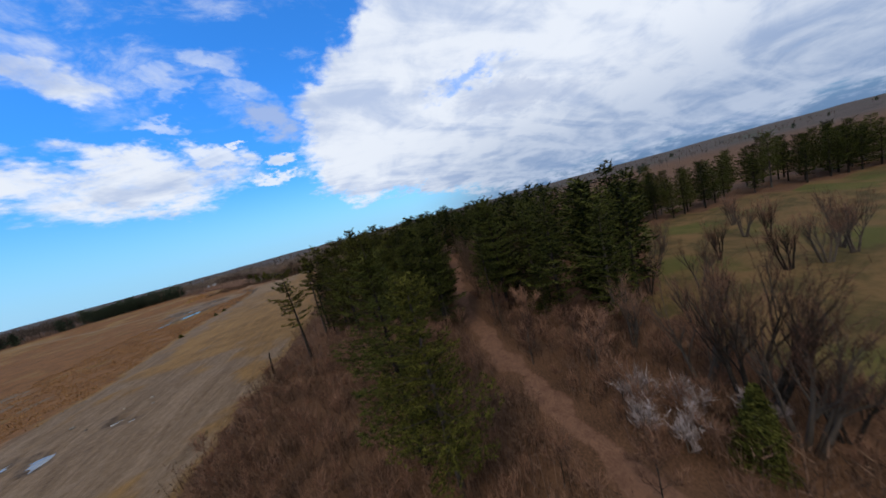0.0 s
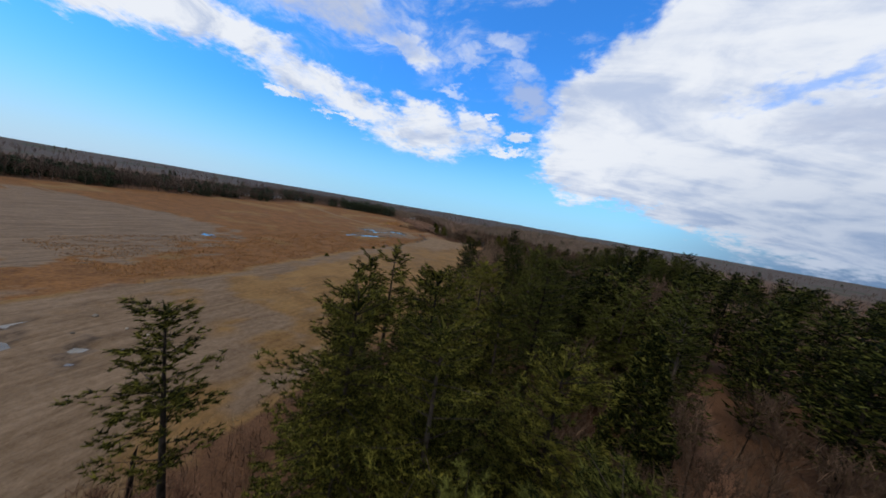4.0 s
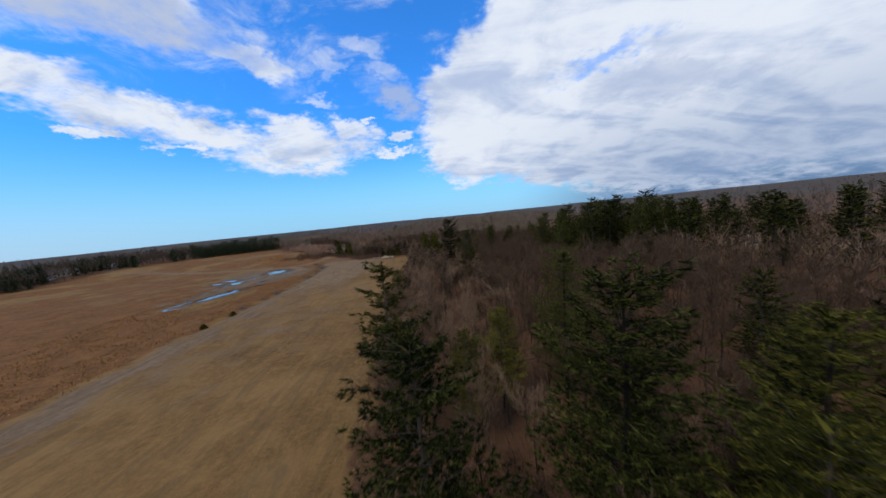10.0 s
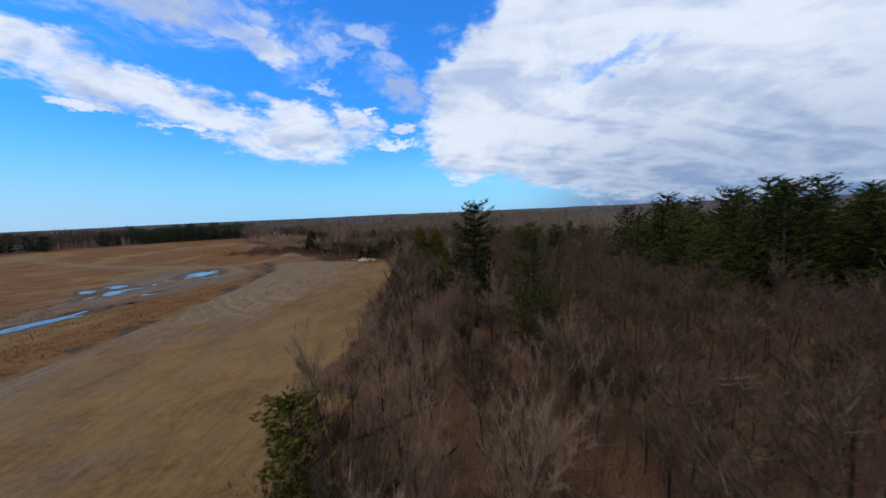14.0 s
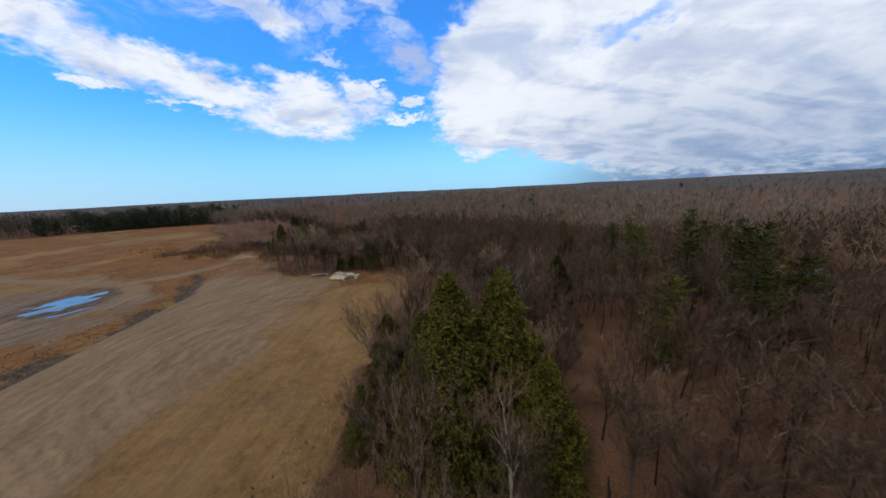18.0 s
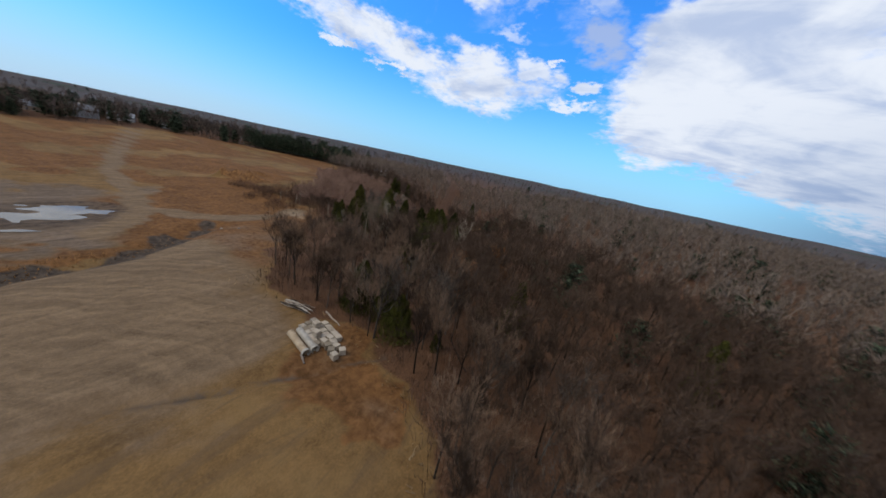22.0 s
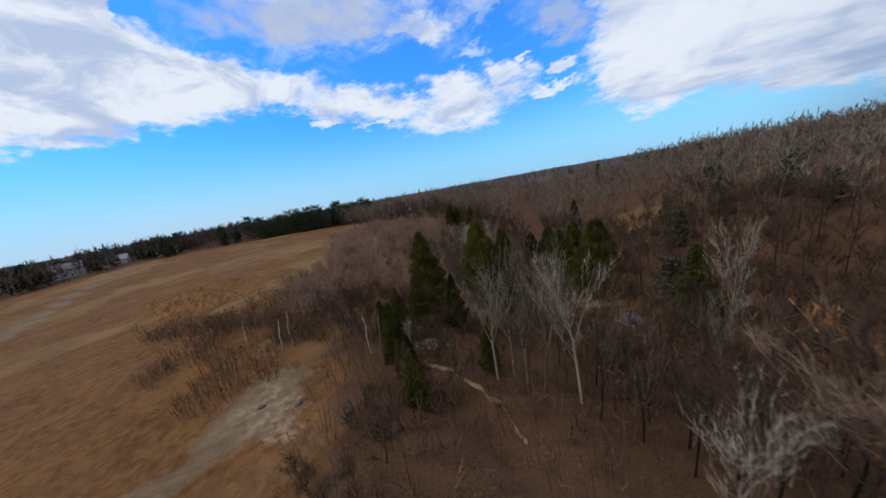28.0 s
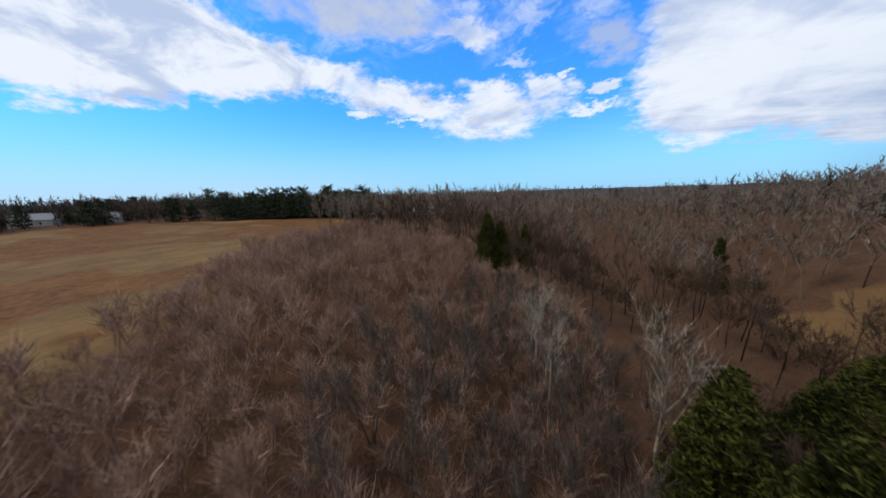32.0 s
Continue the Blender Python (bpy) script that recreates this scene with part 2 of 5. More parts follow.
NEEDLES = leafy("pine_needles", (0.004, 0.007, 0.001), (0.078, 0.080, 0.017))
YELLOW_NEEDLES = leafy("young_pine_needles", (0.010, 0.013, 0.002), (0.124, 0.113, 0.020))
HEMLOCK_LEAF = leafy("hemlock_foliage", (0.007, 0.009, 0.001), (0.106, 0.094, 0.018))
# Needles for conifers far off: distance haze and skylight put into the colour, paler and greyer.
HAZY_NEEDLES = leafy("hazed_pine_needles", (0.018, 0.028, 0.016), (0.110, 0.130, 0.078))
CEDAR_LEAF = leafy("cedar_foliage", (0.005, 0.008, 0.001), (0.080, 0.077, 0.016))
BARK = material("grey_brown_bark", mottled((0.016, 0.012, 0.009), (0.078, 0.060, 0.046), 2.0, 0.35), 0.9)
TWIGS = material("bare_twigs", mottled((0.040, 0.026, 0.017), (0.215, 0.142, 0.092), 0.25, 0.4, 0.3), 0.9)
# Crowns of the further woods, lightened in base colour to imitate haze.
HAZY_TWIGS = material("haze_paled_crowns", mottled((0.066, 0.048, 0.036), (0.222, 0.166, 0.124), 0.05, 0.4, 0.3), 0.9)
# Crowns out to the horizon; their brown is greyed in place of haze.
HAZY_HORIZON_TWIGS = material("haze_greyed_crowns", mottled((0.036, 0.028, 0.025), (0.130, 0.101, 0.086), 0.02, 0.4, 0.3), 0.9)
MID_TWIGS = material("grey_brown_crowns", mottled((0.070, 0.044, 0.029), (0.310, 0.202, 0.131), 0.12, 0.4, 0.3), 0.9)
NEAR_TWIGS = material("grey_brown_twigs", mottled((0.039, 0.025, 0.016), (0.218, 0.141, 0.091), 0.25, 0.4, 0.3), 0.9)
BRUSH = material("dark_brush", mottled((0.027, 0.016, 0.010), (0.150, 0.086, 0.054), 0.25, 0.3, 0.3), 0.9)
RED_TWIGS = material("reddish_twigs", mottled((0.056, 0.028, 0.018), (0.215, 0.112, 0.068), 0.25, 0.35, 0.3), 0.9)
PINK_TWIGS = material("pale_pinkish_twigs", mottled((0.140, 0.080, 0.056), (0.430, 0.272, 0.192), 0.12, 0.3, 0.3), 0.9)
BLOSSOM_TWIGS = material("whitish_buds", mottled((0.150, 0.110, 0.095), (0.420, 0.340, 0.310), 0.4, 0.2, 0.4), 0.9)
GREY_BARK = material("light_grey_bark", mottled((0.042, 0.034, 0.027), (0.155, 0.128, 0.101), 1.5, 0.3, 0.3), 0.85)
PALE_BARK = material("pale_birch_bark", mottled((0.130, 0.105, 0.075), (0.400, 0.340, 0.260), 1.5, 0.3, 0.3), 0.8)
TAN_BARK = material("tan_bark", mottled((0.100, 0.080, 0.054), (0.270, 0.220, 0.152), 1.5, 0.3, 0.3), 0.85)
TAN_TWIGS = material("tan_twigs", mottled((0.070, 0.054, 0.036), (0.205, 0.160, 0.108), 0.25, 0.3, 0.3), 0.9)
BIRCH_TWIGS = material("birch_twigs", mottled((0.130, 0.104, 0.076), (0.390, 0.325, 0.245), 0.25, 0.3, 0.3), 0.9)
DEAD_WOOD = material("weathered_dead_wood", mottled((0.16, 0.12, 0.09), (0.42, 0.36, 0.29), 3.0, 0.3), 0.85)
SEDGE = material("dry_orange_sedge", mottled((0.105, 0.051, 0.019), (0.250, 0.126, 0.045), 0.15, 0.2, 0.3), 0.9)
BROWN_LEAF = material("brown_shrub_leaves", mottled((0.10, 0.045, 0.020), (0.28, 0.135, 0.060), 0.4, 0.3, 0.4), 0.9)


# ---- lie of the land ----
def along(points, y):
    """x of a bent line at y, for arrays of y."""
    ys, xs = [p[1] for p in points], [p[0] for p in points]
    return np.interp(y, ys, xs)


def far_from_line(points, x, y):
    """The distance from a bent line, for arrays."""
    best = np.full(np.shape(x), 1e9)
    for (ax, ay), (bx, by) in zip(points, points[1:]):
        dx, dy = bx - ax, by - ay
        s = np.clip(((x - ax) * dx + (y - ay) * dy) / (dx * dx + dy * dy), 0, 1)
        best = np.minimum(best, np.hypot(x - ax - s * dx, y - ay - s * dy))
    return best


def inside(points, x, y):
    """Whether places lie within an outline, for arrays."""
    x, y = np.asarray(x, float), np.asarray(y, float)
    odd = np.zeros(x.shape, bool)
    for (ax, ay), (bx, by) in zip(points, points[1:] + points[:1]):
        crosses = (ay > y) != (by > y)
        odd ^= crosses & (x < (bx - ax) * (y - ay) / ((by - ay) or 1e-9) + ax)
    return odd


def ramp(v, low, high):
    s = np.clip((v - low) / (high - low), 0, 1)  # falls where high < low
    return s * s * (3 - 2 * s)


def lumps(x, y, size, seed=0):
    """Smooth noise of about -1 to 1, for arrays."""
    rng = np.random.default_rng(seed)
    out = np.zeros(np.shape(x))
    for k in range(7):
        a, wave = rng.uniform(0, 2 * math.pi), size * rng.uniform(0.6, 1.6)
        out += np.sin((x * math.cos(a) + y * math.sin(a)) * 2 * math.pi / wave + rng.uniform(0, 6.28) + 1.3 * np.sin((x * math.sin(a) - y * math.cos(a)) * 4.4 / wave))
    return out / 3.2


# The open field's outline, from its start along the woods, round its far corner and back along the western tree line.
FIELD = [(-22, -120), (-23, 20), (-20, 54), (-17, 70), (-15, 84), (-14, 100), (-13, 120), (-17, 140), (-20, 170), (-22, 200), (-22, 235), (-19, 256), (-17, 266), (-22, 275), (-32, 281), (-45, 281),
         (-58, 280), (-66, 288), (-70, 297), (-77, 299), (-80, 303), (-83, 310), (-84, 315), (-87, 317), (-94, 318), (-100, 317), (-109, 319), (-116, 326), (-120, 336), (-126, 345), (-138, 352), (-156, 368), (-172, 392), (-182, 410), (-205, 425), (-230, 415), (-262, 385), (-290, 345),
         (-285, 280), (-275, 220), (-290, 120), (-300, 0), (-310, -120)]
GULLY = [(-66, 60), (-67, 100), (-69, 150), (-70, 180), (-70, 215), (-72, 240), (-75, 258), (-78, 270), (-83, 279), (-88, 287)]
RIVER = [(-60, 350), (-66, 353), (-75, 362), (-78, 376), (-82, 392), (-92, 412), (-97, 436), (-112, 470), (-150, 520)]
ROAD = [(-330, 352), (-300, 340), (-250, 322), (-200, 304), (-150, 288), (-120, 284), (-105, 281), (-96, 277), (-91, 271)]
SPUR = [(-108, 281), (-97, 286), (-91, 294), (-90, 304), (-93, 312)]
DITCH = [(-45, 258), (-43, 261), (-41, 264), (-36, 272), (-32, 279), (-30, 282)]
TRAIL = [(15, -30), (13, 12), (14, 22), (15, 32), (18, 45), (23, 61), (30, 80), (37, 96), (45, 120)]
LAWN = [(34, -40), (31, 8), (35, 24), (46, 30), (60, 42), (84, 56), (110, 47), (128, 39), (148, 29), (152, -40)]
FAR_LAWN = [(90, 186), (96, 206), (120, 202), (114, 180)]
SCOUR = [(-82, 317), (-78.5, 317.5), (-75, 317.5), (-72.5, 316.5), (-70, 314.5)]
BANK = [(-81.6, 320.6), (-80.4, 320.2), (-78.6, 321.0), (-77.6, 320.3), (-75.4, 320.4), (-74.4, 319.6), (-73.2, 319.6), (-71.4, 317.6), (-70.2, 316.6)]
MEADOW = [(-68, 398), (-73, 407), (-62, 415), (-46, 414), (-44, 404), (-54, 396)]


# Standing water: middle, half length and half width, turn from +y to the left in degrees, level.
PUDDLES = [(-99, 217, 13, 3.6, -22, -0.95), (-113, 243, 8, 4.5, -10, -1.0), (-105.5, 269.5, 8.5, 7.5, 15, -1.0), (-93, 228, 5, 1.3, -30, -0.95), (-119, 125, 4.5, 1.6, 70, -0.9), (-121, 252, 6, 3.0, 80, -1.0),
           (-97, 239, 4, 1.2, -20, -1.0), (-124, 246, 8, 1.8, 60, -1.0), (-52, 60, 4, 1.6, 40, -0.25), (-44, 64, 4, 1.2, 60, -0.25), (-58, 63, 3, 1.2, 20, -0.25), (-140, 324, 1.8, 0.8, 60, 3.0)]


def puddle_reach(p, x, y):
    c, s = math.cos(radians(p[4])), math.sin(radians(p[4]))
    dx, dy = x - p[0], y - p[1]
    return np.hypot((-dx * s + dy * c) / p[2], (dx * c + dy * s) / p[3])


def land(x, y):
    """The height of the ground."""
    x, y = np.asarray(x, float), np.asarray(y, float)
    z = 0.35 * lumps(x, y, 60, 1) + 0.12 * lumps(x, y, 17, 2)
    field = inside(FIELD, x, y)
    z = np.where(field, z * 0.6, z)
    z = z - 1.1 * ramp(-x, 66, 84) * ramp(y, 90, 130) * ramp(300 - y, 0, 30) * ramp(x, -150, -120)
    z = z + 3.2 * ramp(y, 285, 350) * ramp(-x, 85, 130)
    z = z + 1.8 * ramp(-x, 190, 280)
    z = z - 1.3 * np.exp(-(far_from_line(GULLY, x, y) / 2.2) ** 2) * ramp(y, 150, 200)
    z = z - 0.5 * np.exp(-(far_from_line(DITCH, x, y) / 1.2) ** 2)
    heap = np.hypot(x + 140, y - 326)
    z = z + 1.6 * np.exp(-(heap / 9) ** 2) * (0.7 + 0.5 * lumps(x, y, 5, 9))
    z = z + 2.7 * np.exp(-(far_from_line([(-141, 315), (-137, 319), (-132, 321)], x, y) / 2.4) ** 2) * (0.75 + 0.4 * lumps(x, y, 4, 19))
    stream = far_from_line(RIVER, x, y)
    z = z - 11.0 * ramp(46 - stream, 0, 36) * ramp(y, 285, 318) * ramp(x, -150, -60)
    z = np.where(inside(MEADOW, x, y), np.maximum(z, -9.2 + 0.15 * lumps(x, y, 9, 4)), z)
    z = z + 7 * ramp(np.hypot(x - 40, y - 520), 190, 40) * ramp(stream, 25, 90)
    z = z - 1.7 * np.exp(-(far_from_line(SCOUR, x, y) / 2.0) ** 2)
    for p in PUDDLES:
        near_it = ramp(puddle_reach(p, x, y), 2.0, 0.6)
        z = z * (1 - near_it) + near_it * (p[5] - 0.10 + 0.20 * lumps(x, y, 7, 31) + 0.16 * lumps(x, y, 3.4, 32) + 0.62 * ramp(puddle_reach(p, x, y), 0.5, 1.45))
    distance = np.hypot(x + 20, y - 170)
    z = z + ramp(distance, 500, 1500) * (6 * lumps(x, y, 900, 5) + 3 * lumps(x, y, 420, 6)) + 10 * ramp(distance, 1800, 4200) * (0.5 + 0.5 * lumps(x, y, 2500, 7))
    return z


def mesh_of(name, points, faces, *materials, smooth=False):
    data = bpy.data.meshes.new(name)
    data.from_pydata([tuple(p) for p in points], [], faces)
    for m in materials:
        data.materials.append(m)
    if smooth:
        data.shade_smooth()
    return data


def mesh_from_arrays(name, points, triangles, *materials):
    """A mesh of triangles from arrays, quick for many."""
    data = bpy.data.meshes.new(name)
    count = len(triangles)
    data.vertices.add(len(points))
    data.vertices.foreach_set("co", np.asarray(points, np.float32).ravel())
    data.loops.add(count * 3)
    data.polygons.add(count)
    data.loops.foreach_set("vertex_index", np.asarray(triangles, np.int32).ravel())
    data.polygons.foreach_set("loop_start", np.arange(0, count * 3, 3, dtype=np.int32))
    for m in materials:
        data.materials.append(m)
    data.update(calc_edges=True)
    return data


# ---- ground ----
def make_ground():
    """One sheet out to the horizon, fine where the camera passes."""
    def spaced(low, high, step):
        inner = list(np.arange(low, high + step, step))
        reach = step
        while inner[0] > -4600:
            reach *= 1.16
            inner.insert(0, inner[0] - reach)
        reach = step
        while inner[-1] < 4900:
            reach *= 1.16
            inner.append(inner[-1] + reach)
        return np.array(inner)

    xs, ys = spaced(-150, 50, 1.5), spaced(0, 390, 1.8)
    gx, gy = np.meshgrid(xs, ys)
    gz = land(gx, gy)
    wide, deep = len(xs), len(ys)
    corner = (np.arange(deep - 1)[:, None] * wide + np.arange(wide - 1)[None]).ravel()
    tris = np.concatenate([np.stack([corner, corner + 1, corner + wide + 1], 1), np.stack([corner, corner + wide + 1, corner + wide], 1)])
    data = mesh_from_arrays("ground", np.stack([gx, gy, gz], -1).reshape(-1, 3), tris)
    x, y = gx.ravel(), gy.ravel()
    wob = 2.2 * lumps(x, y, 14, 11) + 1.1 * lumps(x, y, 5, 12)
    edge = np.where(inside(FIELD, x, y), 1, -1) * far_from_line(FIELD + FIELD[:1], x, y)
    loose = 1.7 + 1.0 * ramp(y, 285, 295)
    field = ramp(edge + 0.5 * wob * loose, -1.8 * loose, 1.8 * loose)
    west = along(GULLY, y) - x + 0.7 * wob  # how far west of the gully
    masks = {}
    sedge = field * ramp(west, 0, 2.5) * ramp(y + 0.6 * wob, 40, 70)
    sedge = sedge * (1 - ramp(lumps(x, y, 70, 21) + 0.5 * lumps(x, y, 18, 22) + 0.6 * ramp(y, 190, 215), 0.65, 1.1) * ramp(west, 10, 22))
    flats = field * np.maximum.reduce([inside([(-89, 60), (-91, 100), (-103, 117), (-114, 130), (-131, 141), (-168, 141), (-240, 125), (-250, 20), (-120, 20)], x + 2.5 * wob, y + 2 * wob) * 1.0,
                                       ramp(26 + 2.4 * wob - np.hypot((x + 108) * 0.9, (y - 262) * 0.75), 0, 8),
                                       ramp(14 + 2 * wob - np.hypot((x + 106), (y - 222) * 0.6), 0, 6)])
    track = field * ramp(along(GULLY, y) + 13 + 2.0 * wob - x, 0, 8) * ramp(-west, 0, 1.5) * ramp(250 - y, 0, 60)
    worn = field * ramp(-west, 0.5, 4) * ramp(-x + 3.5 * wob + 6 * lumps(x, y, 30, 97), 29, 47) * ramp(y + 4 * wob, 110, 170) * (0.62 + 0.38 * lumps(x, y, 12, 98))
    yard = [(-70, 225), (-71, 250), (-73, 262), (-77, 271), (-80, 279), (-73, 281), (-57, 277), (-48, 275), (-42, 273), (-42, 267), (-44, 260), (-42, 245), (-46, 215), (-60, 205)]
    side = np.where(inside(yard, x, y), 1, -1) * far_from_line(yard + yard[:1], x, y)
    pad = ramp(side + 1.2 * wob, -7, 6)
    mud = field * ramp(30 + 3 * wob - np.hypot(x + 45, (y - 58) * 0.8), 0, 9)
    lanes = np.maximum(ramp(2.9 + 0.3 * wob - far_from_line(ROAD, x, y), 0, 1.8), ramp(3.0 + 0.4 * wob - far_from_line(SPUR, x, y), 0, 2.0))
    corner = field * np.maximum.reduce([0.9 * ramp(-x + wob, 50, 56) * ramp(y + wob, 270, 277) * ramp(-x, 96, 90), ramp(9 + 1.5 * wob - np.hypot((x + 35) * 0.8, y - 275), 0, 5), ramp(-x + wob, 74, 84) * ramp(y, 268, 282) * ramp(x, -126, -112)])
    masks["sedge"] = np.clip(np.maximum(sedge - flats, corner) - lanes - pad, 0, 1)
    masks["mud"] = np.clip(np.maximum.reduce([flats * (1 - corner), track * 0.75, worn * 0.55, mud * 0.7, pad * 0.9, lanes]), 0, 1)
    masks["pale"] = np.clip(np.maximum(pad, lanes), 0, 1)
    wet = np.min([puddle_reach(p, x, y) for p in PUDDLES], 0) + 0.16 * wob
    masks["wet"] = 0.8 * field * ramp(1.9 - wet + 0.12 * wob, 0, 1.1)
    masks["dark"] = 0.55 * np.exp(-(far_from_line(DITCH, x, y) / 1.1) ** 2) + field * np.exp(-((far_from_line(GULLY, x + 0.9 * wob, y) + 0.5 * lumps(x, y, 6, 91)) / (1.4 + 1.1 * ramp(y, 235, 262))) ** 2) * ramp(y, 150, 220) * (1.0 + 0.4 * lumps(x, y, 9, 92))
    trail = ramp(1.9 + 0.4 * wob - far_from_line(TRAIL, x, y), 0, 1.2)
    lawn = np.maximum(inside(LAWN, x + wob, y + wob), inside(FAR_LAWN, x + wob, y)) * 1.0
    masks["lawn"] = lawn
    scrub = ramp(-x + wob, 88, 96) * ramp(x, -180, -165) * ramp(y, 300, 312) * ramp(400 - y, 0, 30)
    masks["woods"] = (1 - field) * (1 - lawn) * (1 - 0.55 * inside(MEADOW, x, y)) * (1 - 0.3 * scrub)
    bank = 0.6 * ramp(4.8 + 1.6 * wob - np.hypot(x + 90, (y - 309) * 0.8), 0, 4)
    bar = np.maximum(ramp(2.6 + wob - np.hypot((x + 83) * 0.8, (y - 326) * 1.2), 0, 2), ramp(2.8 + wob - np.hypot((x + 67) * 0.8, (y - 356) * 1.4), 0, 2))
    bar = np.maximum(bar, 0.45 * ramp(1.3 + 0.8 * wob - np.abs(far_from_line(RIVER, x, y) - 2.8), 0, 1.5) * ramp(390 - y, 0, 20))
    masks["sand"] = np.clip(np.maximum(bar, bank * 0.8), 0, 1)
    masks["soil"] = ramp(4.0 + 0.6 * wob - far_from_line([(-141, 315), (-137, 319), (-132, 321), (-126, 325)], x, y), 0, 2.5)
    masks["trail"] = trail
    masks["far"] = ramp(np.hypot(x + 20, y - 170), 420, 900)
    for name, values in masks.items():
        data.attributes.new(name, "FLOAT", "POINT").data.foreach_set("value", np.asarray(values, np.float32))

    def build(n, where):
        def mask(name):
            return n.add("ShaderNodeAttribute", attribute_name=name).outputs["Fac"]

        flat = n.add("ShaderNodeVectorMath", {0: where, 1: (1.0, 1.0, 0.0)}, operation="MULTIPLY").outputs[0]
        wide_, mid, small = n.noise(flat, 0.02, 4, 0.6), n.noise(flat, 0.16, 6, 0.65, 0.4), n.noise(flat, 1.1, 8, 0.7, 0.3)
        tiny = n.noise(flat, 5.0, 6, 0.75)
        rows = n.noise(n.add("ShaderNodeMapping", {0: flat, 2: (0, 0, 0.02), 3: (1.0, 0.06, 1.0)}).outputs[0], 0.9, 5, 0.6, 0.2)
        ruts = n.noise(n.add("ShaderNodeMapping", {0: flat, 2: (0, 0, -0.25), 3: (1.0, 0.16, 1.0)}).outputs[0], 0.30, 8, 0.68, 2.2)

        spun = n.add("ShaderNodeVectorMath", {0: flat, 1: (-38.0, 243.0, 0.0)}, operation="SUBTRACT").outputs[0]
        parts = n.add("ShaderNodeSeparateXYZ", {0: spun}).outputs
        reach = n.add("ShaderNodeVectorMath", {0: spun}, operation="LENGTH").outputs["Value"]
        bend = n.math("ARCTAN2", parts[1], parts[0])
        arcs = n.noise(n.add("ShaderNodeCombineXYZ", {0: n.math("ADD", reach, n.math("MULTIPLY", mid, 5.0)), 1: n.math("MULTIPLY", bend, 2.5), 2: 0.0}).outputs[0], 0.9, 6, 0.7, 0.3)

        def tones(dark, light, value, low=0.3, high=0.7):
            return n.mix(n.step(value, low, high), rgb(*dark), rgb(*light))

        def edged(name, spread=0.95, low=0.35, high=0.65):
            return n.step(n.math("ADD", mask(name), n.math("MULTIPLY", n.math("SUBTRACT", n.math("ADD", n.math("MULTIPLY", small, 0.6), n.math("MULTIPLY", mid, 0.4)), 0.5), spread)), low, high)

        mixture = n.math("ADD", n.math("MULTIPLY", small, 0.5), n.math("MULTIPLY", tiny, 0.5))
        grass = tones((0.072, 0.041, 0.016), (0.210, 0.119, 0.043), n.math("ADD", n.math("MULTIPLY", mixture, 0.62), n.math("ADD", n.math("MULTIPLY", mid, 0.28), n.math("MULTIPLY", rows, 0.14))), 0.37, 0.66)
        grass = n.mix(n.math("MULTIPLY", n.step(mid, 0.45, 0.75), 0.55), grass, rgb(0.150, 0.098, 0.042))
        grass = n.mix(n.math("MULTIPLY", n.step(wide_, 0.45, 0.65), 0.4), grass, rgb(0.232, 0.137, 0.052))
        grass = n.mix(n.math("MULTIPLY", n.step(ruts, 0.50, 0.66), 0.55), grass, rgb(0.098, 0.062, 0.032))
        colour = grass
        sedges = tones((0.064, 0.030, 0.011), (0.184, 0.087, 0.030), n.math("ADD", n.math("MULTIPLY", small, 0.6), n.math("MULTIPLY", mid, 0.4)), 0.32, 0.66)
        colour = n.mix(edged("sedge"), colour, sedges)
        muds = tones((0.070, 0.048, 0.031), (0.184, 0.129, 0.085), n.math("ADD", n.math("MULTIPLY", ruts, 0.5), n.math("ADD", n.math("MULTIPLY", small, 0.3), n.math("MULTIPLY", tiny, 0.2))), 0.36, 0.64)
        colour = n.mix(edged("mud", 0.75, 0.08, 0.92), colour, muds)
        colour = n.mix(n.math("MULTIPLY", edged("wet"), 0.85), colour, tones((0.034, 0.024, 0.017), (0.120, 0.085, 0.058), n.math("ADD", n.math("MULTIPLY", ruts, 0.4), n.math("ADD", n.math("MULTIPLY", small, 0.4), n.math("MULTIPLY", mid, 0.2))), 0.40, 0.60))
        pales = tones((0.085, 0.055, 0.030), (0.222, 0.148, 0.083), n.math("ADD", n.math("MULTIPLY", ruts, 0.22), n.math("ADD", n.math("MULTIPLY", arcs, 0.40), n.math("MULTIPLY", mixture, 0.38))), 0.34, 0.66)
        colour = n.mix(edged("pale", 0.6, 0.05, 0.95), colour, pales)
        litter = tones((0.024, 0.0125, 0.0064), (0.152, 0.077, 0.040), n.math("ADD", n.math("MULTIPLY", tiny, 0.6), n.math("MULTIPLY", mid, 0.4)), 0.3, 0.7)
        litter = n.mix(n.math("MULTIPLY", n.step(mid, 0.5, 0.7), 0.5), litter, rgb(0.030, 0.020, 0.012))
        colour = n.mix(edged("woods"), colour, litter)
        colour = n.mix(edged("trail"), colour, tones((0.072, 0.036, 0.022), (0.185, 0.096, 0.056), mixture))
        lawns = tones((0.052, 0.040, 0.014), (0.125, 0.074, 0.030), n.math("ADD", n.math("MULTIPLY", mid, 0.7), n.math("MULTIPLY", small, 0.3)), 0.38, 0.62)
        lawns = n.mix(n.math("MULTIPLY", n.step(n.noise(flat, 0.045, 3, 0.5, 0.6), 0.50, 0.60), 0.7), lawns, rgb(0.060, 0.064, 0.014))
        colour = n.mix(edged("lawn"), colour, lawns)
        colour = n.mix(edged("sand"), colour, tones((0.150, 0.105, 0.064), (0.310, 0.235, 0.155), small))
